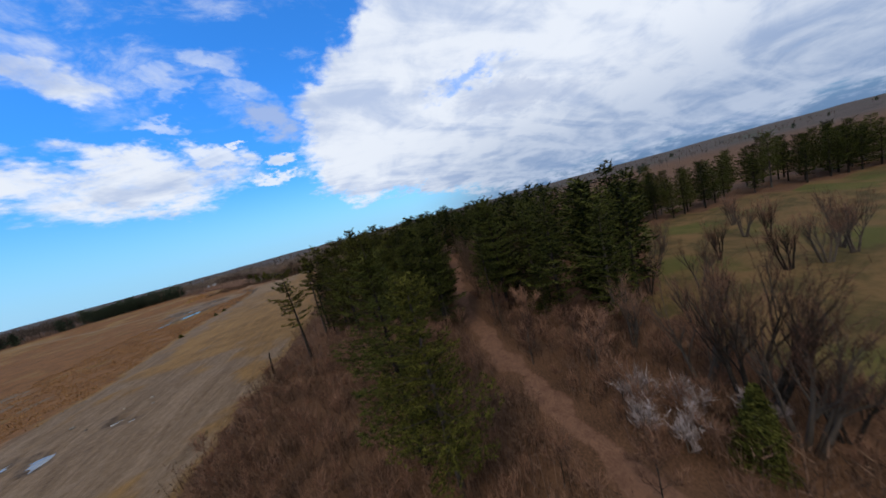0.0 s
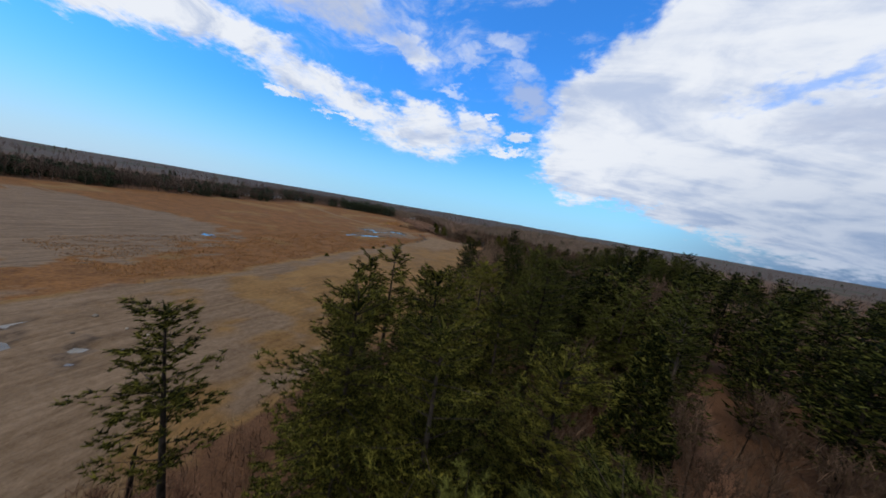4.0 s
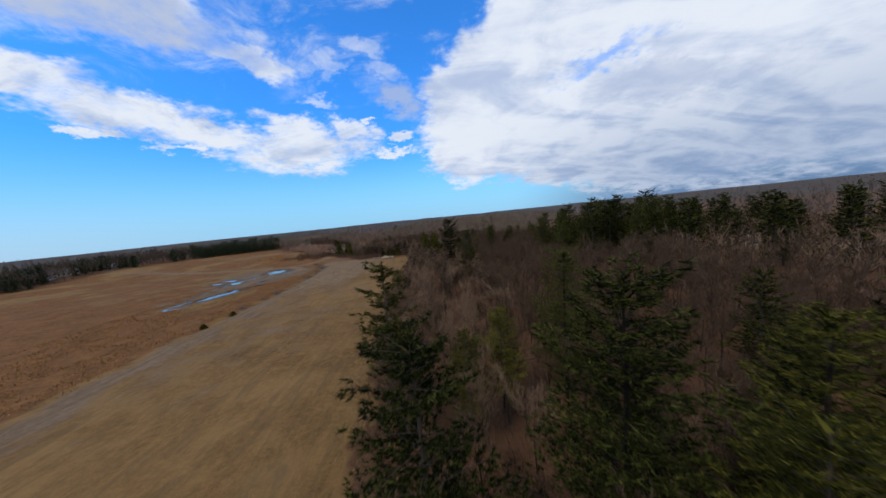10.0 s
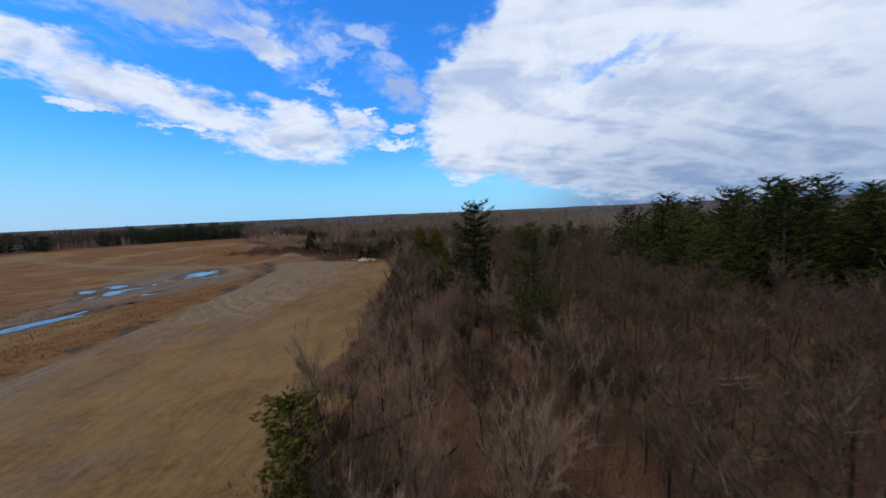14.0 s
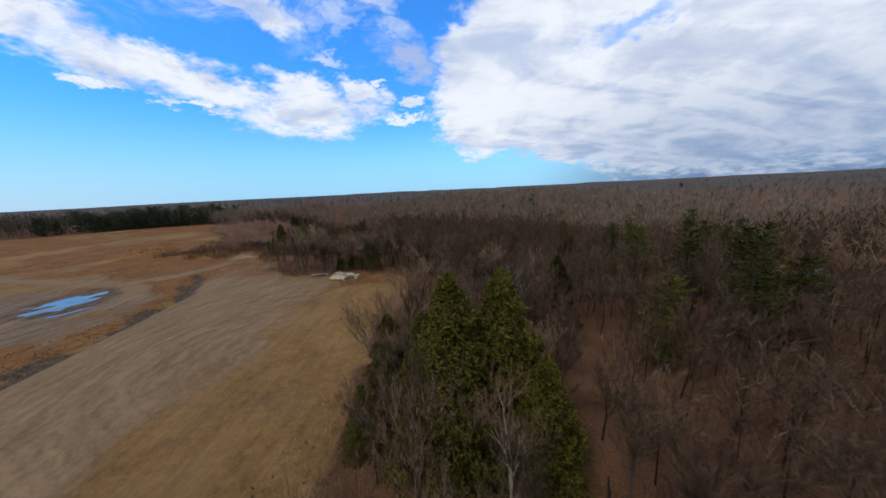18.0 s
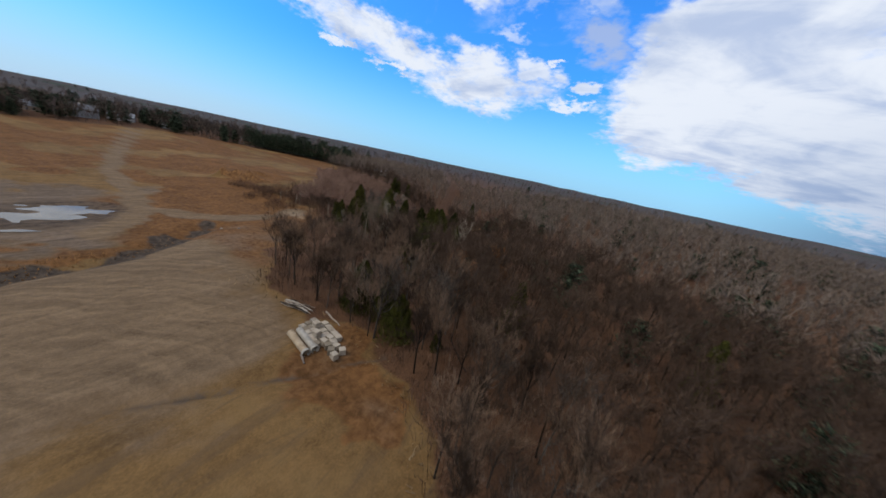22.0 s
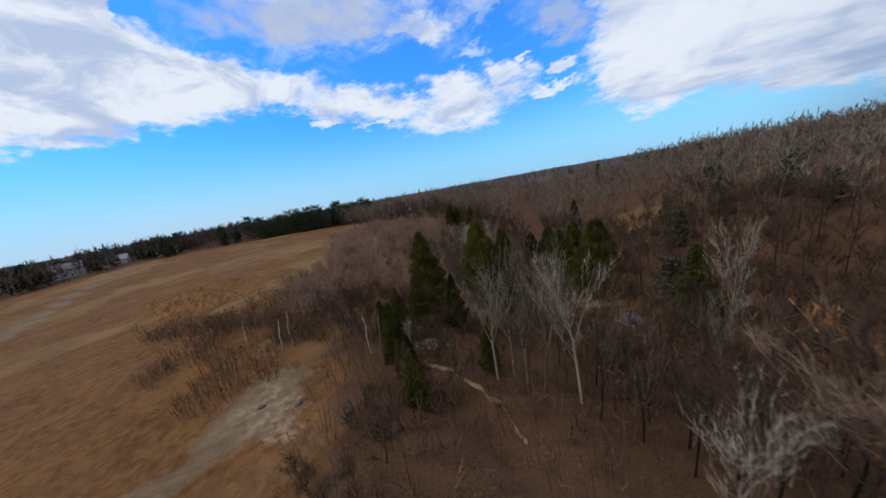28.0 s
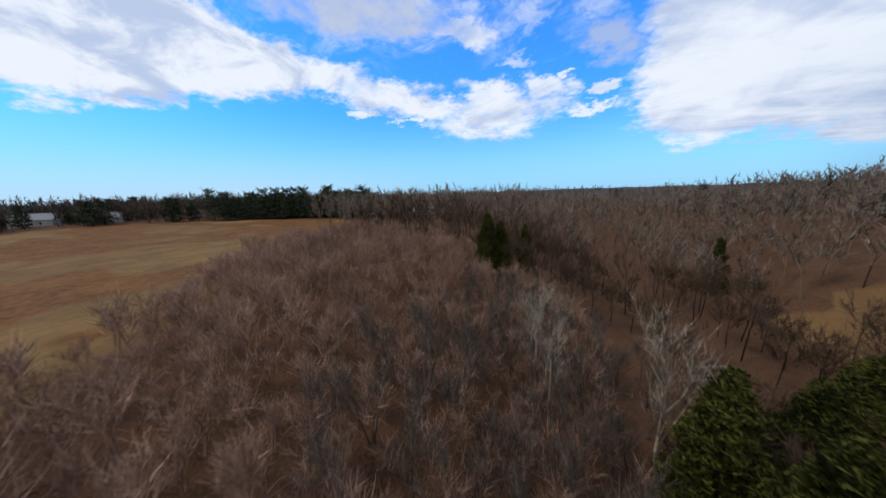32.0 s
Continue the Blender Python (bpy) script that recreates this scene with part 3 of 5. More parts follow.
        colour = n.mix(edged("soil"), colour, tones((0.066, 0.031, 0.012), (0.225, 0.112, 0.042), n.math("ADD", n.math("MULTIPLY", small, 0.6), n.math("MULTIPLY", tiny, 0.4)), 0.38, 0.62))
        colour = n.mix(edged("dark"), colour, tones((0.030, 0.022, 0.016), (0.090, 0.066, 0.046), small))
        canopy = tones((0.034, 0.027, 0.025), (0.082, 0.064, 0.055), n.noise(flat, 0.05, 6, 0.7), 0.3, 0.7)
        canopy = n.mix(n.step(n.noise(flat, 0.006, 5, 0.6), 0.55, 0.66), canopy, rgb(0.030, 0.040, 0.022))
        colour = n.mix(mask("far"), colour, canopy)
        relief = n.math("ADD", n.math("MULTIPLY", small, 0.6), n.math("ADD", n.math("MULTIPLY", tiny, 0.25), n.math("MULTIPLY", ruts, 0.5)))
        return colour, relief

    data.materials.append(material("ground_cover", build, 0.95, bump=0.5, specular=0.1))
    data.shade_smooth()
    return tagged(new("ground", data), "flat ground of dry grass, mud, sedge and leaf litter", "ground", kind="structure")


make_ground()


# ---- trees ----
class Shape:
    """Points and triangles of one part, gathered piece by piece."""

    def __init__(self, seed=0):
        self.points, self.tris, self.rng = [], [], np.random.default_rng(seed)

    def tube(self, a, b, ra, rb, sides=5):
        a, b = np.asarray(a, float), np.asarray(b, float)
        way = b - a
        way = way / (np.linalg.norm(way) + 1e-9)
        side = np.cross(way, (0, 0, 1.0) if abs(way[2]) < 0.9 else (1.0, 0, 0))
        side /= np.linalg.norm(side)
        up = np.cross(side, way)
        base = len(self.points)
        for k in range(sides):
            t = 2 * math.pi * k / sides
            off = math.cos(t) * side + math.sin(t) * up
            self.points += [a + ra * off, b + rb * off]
        for k in range(sides):
            p, q = base + 2 * k, base + 2 * ((k + 1) % sides)
            self.tris += [(p, q, p + 1), (q, q + 1, p + 1)]

    def blade(self, a, b, width, flat=None):
        """A thin pointed leaf or twig."""
        a, b = np.asarray(a, float), np.asarray(b, float)
        side = np.cross(b - a, self.rng.normal(size=3) if flat is None else flat)
        side *= width / 2 / (np.linalg.norm(side) + 1e-9)
        base = len(self.points)
        self.points += [a - side, a + side, b]
        self.tris.append((base, base + 1, base + 2))

    def blades(self, a, b, width):
        """Many thin pointed leaves at once. a, b: arrays of roots and tips; width: an array."""
        side = np.cross(b - a, self.rng.normal(size=a.shape))
        side *= (width / 2 / (np.linalg.norm(side, axis=1) + 1e-9))[:, None]
        base = len(self.points)
        self.points += list(np.stack([a - side, a + side, b], 1).reshape(-1, 3))
        self.tris += [(k, k + 1, k + 2) for k in range(base, base + 3 * len(a), 3)]

    def data(self, name, *materials):
        return mesh_from_arrays(name, np.array(self.points), np.array(self.tris), *materials)


def pine_shapes(seed, tall, wide, start, loose=0.0, dense=1.0, fine=1.0):
    """A white pine: a tapered trunk, whorls of limbs, and tufts of needles along them. start: where the crown begins."""
    rng = np.random.default_rng(seed)
    wood, crown = Shape(seed), Shape(seed + 500)
    lean = rng.normal(0, 0.012 * tall, 2)
    def core(z):
        s = z / tall
        return np.array([lean[0] * s * s, lean[1] * s * s, z])
    steps = 7
    for k in range(steps):
        z0, z1 = tall * 0.97 * k / steps, tall * 0.97 * (k + 1) / steps
        thick = 0.015 * tall + 0.03
        wood.tube(core(z0), core(z1), thick * (1 - 0.9 * k / steps), thick * (1 - 0.9 * (k + 1) / steps), 6)
    whorls = int(8 + tall * 0.74 * (1 - start))
    for k in range(whorls):
        s = start + (1 - start) * ((k + rng.uniform(-0.3, 0.3)) / whorls)
        s = min(max(s, start), 0.985)
        u = (s - start) / (1 - start)
        reach = wide * (0.30 + 1.0 * (1 - u) ** 0.75) * min(1.0, 0.55 + 2.2 * u) * rng.uniform(0.8, 1.15)
        turn = rng.uniform(0, 6.28)
        count = 5 if u > 0.2 else 4
        for b in range(count):
            if rng.random() < 0.10 + loose:
                continue
            angle = turn + 6.28 * b / count + rng.normal(0, 0.25)
            length = reach * rng.uniform(0.6, 1.2)
            rise = length * (0.10 + 0.5 * u + rng.normal(0, 0.08))
            root = core(s * tall)
            out = np.array([math.cos(angle), math.sin(angle), 0])
            tip = root + out * length + np.array([0, 0, rise])
            wood.tube(root, tip, 0.012 + 0.03 * length / wide, 0.008, 3)
            tufts = max(3, int(length * 6.6 * dense / fine))
            each = int(5 / fine + 0.5) if dense > 0.6 else 3
            f = 0.16 + 0.86 * (np.arange(tufts) + rng.random(tufts)) / tufts
            fan = 0.30 * length * np.sin(np.clip(f, 0, 1) * 2.6) + 0.06 * length
            spot = root + out * (length * f)[:, None] + np.array([-out[1], out[0], 0]) * (rng.uniform(-1, 1, tufts) * fan)[:, None]
            spot[:, 2] += rise * f * f + rng.normal(0.02, 0.11, tufts)
            size = rng.uniform(0.34, 0.60, tufts) * (0.55 + 0.45 / dense) * fine ** 0.6
            spot, size = np.repeat(spot, each, 0), np.repeat(size, each)
            a = angle + rng.normal(0, 1.1, len(size))
            aim = np.stack([np.cos(a), np.sin(a), rng.uniform(-0.25, 0.8, len(size))], 1) * size[:, None]
            crown.blades(spot - 0.25 * aim, spot + aim, size * rng.uniform(0.20, 0.36, len(size)) * (0.45 + 0.55 * fine) / dense ** 0.5)
    top = core(tall * 0.97)
    for j in range(16):
        a = rng.uniform(0, 6.28)
        spot = top - np.array([0, 0, rng.uniform(0, 1.1)])
        crown.blade(spot, spot + np.array([0.45 * math.cos(a), 0.45 * math.sin(a), rng.uniform(0.3, 0.8)]), 0.22)
    return wood, crown


def cedar_shapes(seed, tall, wide, fine=1.0):
    """A dense, narrow evergreen, leafy to the ground."""
    rng = np.random.default_rng(seed)
    wood, crown = Shape(seed), Shape(seed + 900)
    wood.tube((0, 0, 0), (0, 0, tall * 0.92), 0.018 * tall, 0.02, 6)
    for k in range(int((600 + 150 * wide * tall / 6) / fine)):
        u = rng.random() ** 1.15
        radius = wide * (1 - u) ** 0.7 * (0.45 + 0.55 * math.sqrt(rng.random()))
        a = rng.uniform(0, 6.28)
        radius *= 1 + 0.16 * math.sin(tall * 2.3 * u + 2 * math.sin(a + seed)) + 0.14 * math.sin(3 * a + 7 * u + seed)
        out = np.array([math.cos(a), math.sin(a), 0])
        spot = out * radius + np.array([0, 0, 0.04 * tall + u * tall * 0.94])
        size = rng.uniform(0.24, 0.50) * fine ** 0.8
        if k % 24 == 0:
            wood.tube((0, 0, spot[2] - 0.25 * radius), spot, 0.03, 0.008, 3)
        each = int(4 / fine + 0.5)
        turn = a + rng.normal(0, 0.9, each)
        aim = size * np.stack([np.cos(turn), np.sin(turn), rng.uniform(-0.55, 0.75, each)], 1)
        crown.blades(np.repeat(spot[None], each, 0) + rng.normal(0, 0.14, (each, 3)), spot + aim, size * rng.uniform(0.26, 0.46, each))
    return wood, crown


def bare_shapes(seed, tall, wide, twigs=420, stems=1, fine=0.035, detail=0, low=0.4, limb=0.42, thick=1.0):
    """A leafless tree: forked stems, limbs and a mist of twigs. detail: 0 near the camera, 1 further off, 2 far. low: where its limbs begin."""
    rng = np.random.default_rng(seed)
    wood, mist = Shape(seed), Shape(seed + 300)
    tips = []

    def grow(a, way, length, radius, level):
        bend = way + rng.normal(0, 0.035 if level == 0 else 0.10, 3)
        middle = a + bend / np.linalg.norm(bend) * length * 0.5
        bend = way + rng.normal(0, 0.05 if level == 0 else 0.14, 3) + np.array([0, 0, 0.14 * level])
        end = middle + bend / np.linalg.norm(bend) * length * 0.5
        sides = 3 if detail else 6 - 2 * level
        if level == 0 or level + 2 * detail <= 1:
            wood.tube(a, middle, radius, radius * 0.78, sides)
            wood.tube(middle, end, radius * 0.78, radius * (0.2 if level == 0 else 0.45), sides)
        elif level + 2 * detail == 2:
            wood.tube(a, end, radius, radius * 0.4, 3)
        else:
            mist.blade(a, end, max(radius * (2.2, 1.35, 2.0)[detail], fine))
        if level >= (2, 1, 1)[detail]:
            tips.append((middle, end, length))
        if level >= 3 - detail:
            return
        for k in range((8, 5, 4)[level] + rng.integers(0, 2)):
            f = rng.uniform(low, 1.0) if level == 0 else rng.uniform(0.3, 1.0)
            root = a + (middle - a) * 2 * f if f < 0.5 else middle + (end - middle) * (2 * f - 1)
            t = rng.uniform(0, 6.28)
            aim = way + rng.uniform(0.35, 1.0) * wide * np.array([math.cos(t), math.sin(t), 0.25])
            grow(root, aim / np.linalg.norm(aim), length * rng.uniform(0.40, 0.64), radius * (1.05 - 0.55 * f) * limb, level + 1)

    for k in range(stems):
        t = rng.uniform(0, 6.28)
        tilt = 0.04 if stems == 1 else 0.22
        way = np.array([math.cos(t) * tilt, math.sin(t) * tilt, 1.0])
        grow(np.array([0.25 * k * math.cos(t), 0.25 * k * math.sin(t), -0.1]), way / np.linalg.norm(way), tall * rng.uniform(0.56, 0.66), (0.0088 * tall + 0.02) * thick, 0)
    for k in range(twigs):
        a, b, length = tips[rng.integers(len(tips))]
        root = a + (b - a) * rng.uniform(0, 1.1)
        way = (b - a) / (np.linalg.norm(b - a) + 1e-9) + rng.normal(0, 0.5, 3) + np.array([0, 0, 0.4])
        mist.blade(root, root + way / np.linalg.norm(way) * rng.uniform(0.4, 1.15) * (1.0, 1.7, 1.8)[detail], fine)
    height = max(p[2] for p in mist.points)
    for s in (wood, mist):
        s.points = [p * (tall / height) for p in s.points]
    return wood, mist


def shrub_shapes(seed, tall, fine=0.045, count=70):
    """A leafless thicket of thin upright stems."""
    rng = np.random.default_rng(seed)
    stems, mist = Shape(seed), Shape(seed + 70)
    for k in range(count):
        a, r = rng.uniform(0, 6.28), rng.uniform(0, 0.55) * tall
        root = np.array([r * math.cos(a), r * math.sin(a), 0])
        end = root * rng.uniform(1.1, 1.6) + np.array([0, 0, tall * rng.uniform(0.55, 1.0)])
        stems.blade(root, end, 0.05)
        for m in range(2):
            f = rng.uniform(0.35, 1.0)
            spot = root + (end - root) * f
            mist.blade(spot, spot + np.array([*rng.normal(0, 0.3, 2), rng.uniform(0.2, 0.7)]), fine)
    return stems, mist


class Kind:
    """One kind of tree: its meshes, made once, and the words that go with it."""

    def __init__(self, name, shapes, wood, leaf, label, category, group, leaf_part):
        self.name, self.label, self.category, self.group, self.leaf_part = name, label, category, group, leaf_part
        self.trunk = shapes[0].data(name + "_trunk", wood)
        self.crown = shapes[1].data(name + "_" + leaf_part, leaf)
        self.tall = max(p[2] for p in shapes[1].points)

    def plant(self, x, y, size=1.0, turn=0.0, label="", stretch=1.0, sink=0.15):
        base = new(self.name)
        base.matrix_world = pose(x, y, float(land(x, y)) - sink, 0, 0, turn) @ Matrix.Diagonal((size, size, size * stretch, 1))
        tagged(base, label or self.label, self.category, self.group)
        for part_name, data in (("trunk", self.trunk), (self.leaf_part, self.crown)):
            piece = new(part_name, data)
            piece.parent = base
        return base


def many(name, places, kinds, wood, leaf, label, seed, low=0.75, high=1.2):
    """Countless trees as one object of stuff: copies of shapes, turned and sized by chance. places: x, y."""
    rng = np.random.default_rng(seed)
    arrays = [[(np.array(s.points), np.array(s.tris)) for s in shapes] for shapes in kinds]
    points, tris, slots, base = [], [], [], 0
    heights = land(places[:, 0], places[:, 1])
    for (x, y), z in zip(places, heights):
        shapes = arrays[rng.integers(len(arrays))]
        size, t = rng.uniform(low, high), rng.uniform(0, 6.28)
        c, s = math.cos(t) * size, math.sin(t) * size
        for slot, (p, f) in enumerate(shapes):
            points.append(np.stack([p[:, 0] * c - p[:, 1] * s + x, p[:, 0] * s + p[:, 1] * c + y, p[:, 2] * size + z - 0.15], 1))
            tris.append(f + base)
            slots.append(np.full(len(f), slot, np.int32))
            base += len(p)
    data = mesh_from_arrays(name, np.concatenate(points), np.concatenate(tris), wood, leaf)
    data.polygons.foreach_set("material_index", np.concatenate(slots))
    return tagged(new(name, data), label, "woodland", kind="stuff")


def scatter(count, low, high, gap, keep, seed):
    """Places at least gap apart in a rectangle, where keep(x, y) holds."""
    rng = np.random.default_rng(seed)
    tried = rng.uniform(low, high, (count * 6, 2))
    tried = tried[keep(tried[:, 0], tried[:, 1])]
    taken, out = {}, []
    for x, y in tried:
        key = (int(x // gap), int(y // gap))
        if any((x - px) ** 2 + (y - py) ** 2 < gap * gap for i in (-1, 0, 1) for j in (-1, 0, 1) for px, py in taken.get((key[0] + i, key[1] + j), ())):
            continue
        taken.setdefault(key, []).append((x, y))
        out.append((x, y))
        if len(out) >= count:
            break
    return np.array(out).reshape(-1, 2)


# The line along which the camera flies, as a plan line.
WAY = [(0, 0), (6, 18), (9, 31), (7, 42), (3, 54), (-3, 74), (-5, 91), (-4, 114), (-6, 139), (-7, 168), (-10, 200), (-13, 225), (-14, 244), (-19, 262), (-30, 277), (-50, 289), (-68, 305), (-79, 321), (-91, 342)]

PINES = [Kind("white_pine", pine_shapes(s, t, w, c, l, 1.0, 0.9), BARK, NEEDLES, "tall dark green white pine with whorled limbs", "pine tree", "white pines in the woods", "crown")
         for s, t, w, c, l in ((1, 20, 3.5, 0.20, 0.0), (2, 22, 3.7, 0.30, 0.04), (3, 18, 3.2, 0.12, 0.0), (4, 21, 3.0, 0.36, 0.08), (5, 16, 3.8, 0.06, 0.0))]
NEAR_PINES = [Kind("white_pine", pine_shapes(s, t, w, c, l, 1.0, 0.46), BARK, NEEDLES, "tall dark green white pine with layered feathery limbs", "pine tree", "white pines in the woods", "crown")
              for s, t, w, c, l in ((6, 20, 4.0, 0.20, 0.0), (7, 21, 3.8, 0.26, 0.02), (8, 18, 3.9, 0.12, 0.0))]
MID_PINES = [Kind("white_pine", pine_shapes(s, t, w, c, 0.0, 1.0, 1.1), BARK, NEEDLES, "dark green white pine among other pines", "pine tree", "pines further in the woods", "crown")
             for s, t, w, c in ((300, 20, 4.2, 0.14), (301, 18, 4.0, 0.12), (302, 21, 4.0, 0.22))]
GREEN = [Kind("yellow_green_pine", pine_shapes(s, t, w, c, 0.03, 1.0, 0.42), BARK, YELLOW_NEEDLES, "tall broad yellow-green white pine at the wood edge", "pine tree", "yellow-green pines", "crown")
         for s, t, w, c in ((14, 21, 3.9, 0.22), (15, 20, 3.7, 0.26), (16, 22, 4.1, 0.24))]
YOUNG = [Kind("young_pine", pine_shapes(s, t, w, c, l, 1.0, 0.6), BARK, YELLOW_NEEDLES, "young yellow-green pine, thick to the ground", "pine tree", "young pines", "crown")
         for s, t, w, c, l in ((11, 12, 2.7, 0.06, 0.0), (12, 14, 2.9, 0.1, 0.0))]
SPARSE = [Kind("sparse_pine", pine_shapes(s, t, w, c, l, 0.75, 0.55), BARK, YELLOW_NEEDLES, "thin open pine at the edge of the field", "pine tree", "pines at the field edge", "crown")
          for s, t, w, c, l in ((21, 20, 3.2, 0.42, 0.42), (22, 19, 2.1, 0.55, 0.40))]
CEDARS = [Kind("cedar_tree", cedar_shapes(s, t, w, f), BARK, CEDAR_LEAF, "dense conical dark green cedar", "cedar tree", "cedars in the woods", "crown")
          for s, t, w, f in ((31, 12, 2.5, 0.7), (32, 9, 2.1, 0.7), (33, 10, 2.5, 0.45))]
HEMLOCK = [Kind("hemlock_tree", cedar_shapes(34, 13, 3.9, 0.38), BARK, HEMLOCK_LEAF, "broad yellow-green hemlock leafy to the ground", "hemlock tree", "hemlocks at the wood edge", "crown")]
RAVINE = [Kind("hemlock_tree", cedar_shapes(37, 12, 4.6, 0.5), BARK, CEDAR_LEAF, "dark green hemlock in the ravine", "hemlock tree", "hemlocks in the ravine", "crown")]
BUSH = [Kind("round_bush", cedar_shapes(35, 2.4, 1.5), BARK, YELLOW_NEEDLES, "small olive-green bush in the sedge", "bush", "bushes along the gully", "foliage")]
BARE = [Kind("bare_tree", bare_shapes(s, t, w, k, fine=0.027, low=o), BARK, NEAR_TWIGS, "leafless grey-brown broadleaf tree in the woods", "bare tree", "bare trees along the woods", "crown")
        for s, t, w, k, o in ((41, 14, 0.62, 3000, 0.4), (42, 12, 0.75, 2800, 0.35), (43, 15, 0.60, 3000, 0.45), (44, 11, 0.80, 2600, 0.3), (45, 13, 0.66, 3000, 0.45))]
CLUMP = [Kind("many_stemmed_tree", bare_shapes(s, t, w, 420, m, thick=1.7), BARK, RED_TWIGS, "leafless tree with several upright grey stems", "bare tree", "many-stemmed trees", "crown")
         for s, t, w, m in ((47, 12, 0.5, 4), (48, 13, 0.5, 5))]
GREY = [Kind("grey_bare_tree", bare_shapes(s, t, w, 900, 1, 0.03, low=0.35), GREY_BARK, GREY_BARK, "leafless spreading tree with light grey branches", "bare tree", "light grey bare trees", "crown")
        for s, t, w in ((56, 13, 1.0), (57, 12, 0.9), (58, 14, 0.85))]
RED = [Kind("budding_tree", bare_shapes(s, t, w, 900, 1, 0.05, low=0.25), BARK, RED_TWIGS, "leafless tree with reddish budding twigs", "bare tree", "budding trees", "crown")
       for s, t, w in ((51, 9, 1.0), (52, 8, 0.9))]
BIRCH = [Kind("birch_tree", bare_shapes(s, t, w, 650, m, 0.024, low=o, limb=0.34), PALE_BARK, BIRCH_TWIGS, "leafless birch with pale whitish bark", "birch tree", "pale birches", "crown")
         for s, t, w, m, o in ((61, 13, 0.55, 1, 0.5), (62, 12, 0.5, 1, 0.45), (63, 14, 0.5, 1, 0.5))]
TAN = [Kind("tan_barked_tree", bare_shapes(s, t, w, 620, 1, 0.03, low=0.5, limb=0.42), TAN_BARK, TAN_TWIGS, "tall leafless tree with tan bark and forked limbs", "bare tree", "tan-barked trees above the ravine", "crown")
       for s, t, w in ((64, 14, 0.8), (65, 15, 0.7))]
BEECH = [Kind("beech_tree", bare_shapes(s, t, w, 1500, 1, 0.10, low=0.25), BARK, BROWN_LEAF, "young beech still holding orange-brown leaves", "beech tree", "beeches in the woods", "crown")
         for s, t, w in ((66, 9, 0.8), (67, 8, 0.7))]
DEAD = [Kind("dead_tree", bare_shapes(68, 11, 1.0, 200, 1, 0.03, low=0.3, limb=0.5), DEAD_WOOD, DEAD_WOOD, "barkless dead tree with pale forked branches", "dead tree", "dead trees", "branches")]
BLOSSOM = [Kind("blossoming_shrub", bare_shapes(s, 5, 0.9, 1100, 3, 0.05, low=0.15), GREY_BARK, BLOSSOM_TWIGS, "leafless shrub misted with whitish-pink buds", "shrub", "blossoming shrubs", "crown") for s in (75, 76)]


# ---- woods ----
def open_ground(x, y):
    return inside(FIELD, x, y) | inside(LAWN, x, y) | inside(FAR_LAWN, x, y) | inside(MEADOW, x, y)


def wooded(x, y):
    return ~open_ground(x, y) & (far_from_line(RIVER, x, y) > 5) & (far_from_line(TRAIL, x, y) > 2.6) & (np.hypot(x + 68, y - 357) > 9)


GLADE = [(11.3, 253.1), (10.5, 242.5), (9.4, 231.0), (7.6, 221.9), (-1.2, 221.9), (0.9, 231.6)]
GAP = [(12, 63), (9, 78), (17, 90), (30, 96), (44, 84), (48, 62), (24, 53)]


def pine_zone(x, y):
    first = (y > 50 - 0.55 * np.maximum(x, 0)) & ((y < 98) | ((x > 17) & (y < 118 + 0.2 * x))) & (x < 66) & (x > np.where(y < 82, 8, 2)) & ~inside(GAP, x, y)
    later = (np.hypot((x - 66) / 30, (y - 212) / 22) < 1)
    return first | later


def plant_all(kinds, places, low, high, seed, **more):
    r = np.random.default_rng(seed)
    for x, y in places:
        kinds[r.integers(len(kinds))].plant(x, y, r.uniform(low, high), r.uniform(0, 360), **more)


def fit_to(kind, x, y, top, turn=0.0, **more):
    """One tree whose top reaches a height."""
    kind.plant(x, y, (top - float(land(x, y))) / kind.tall, turn, **more)


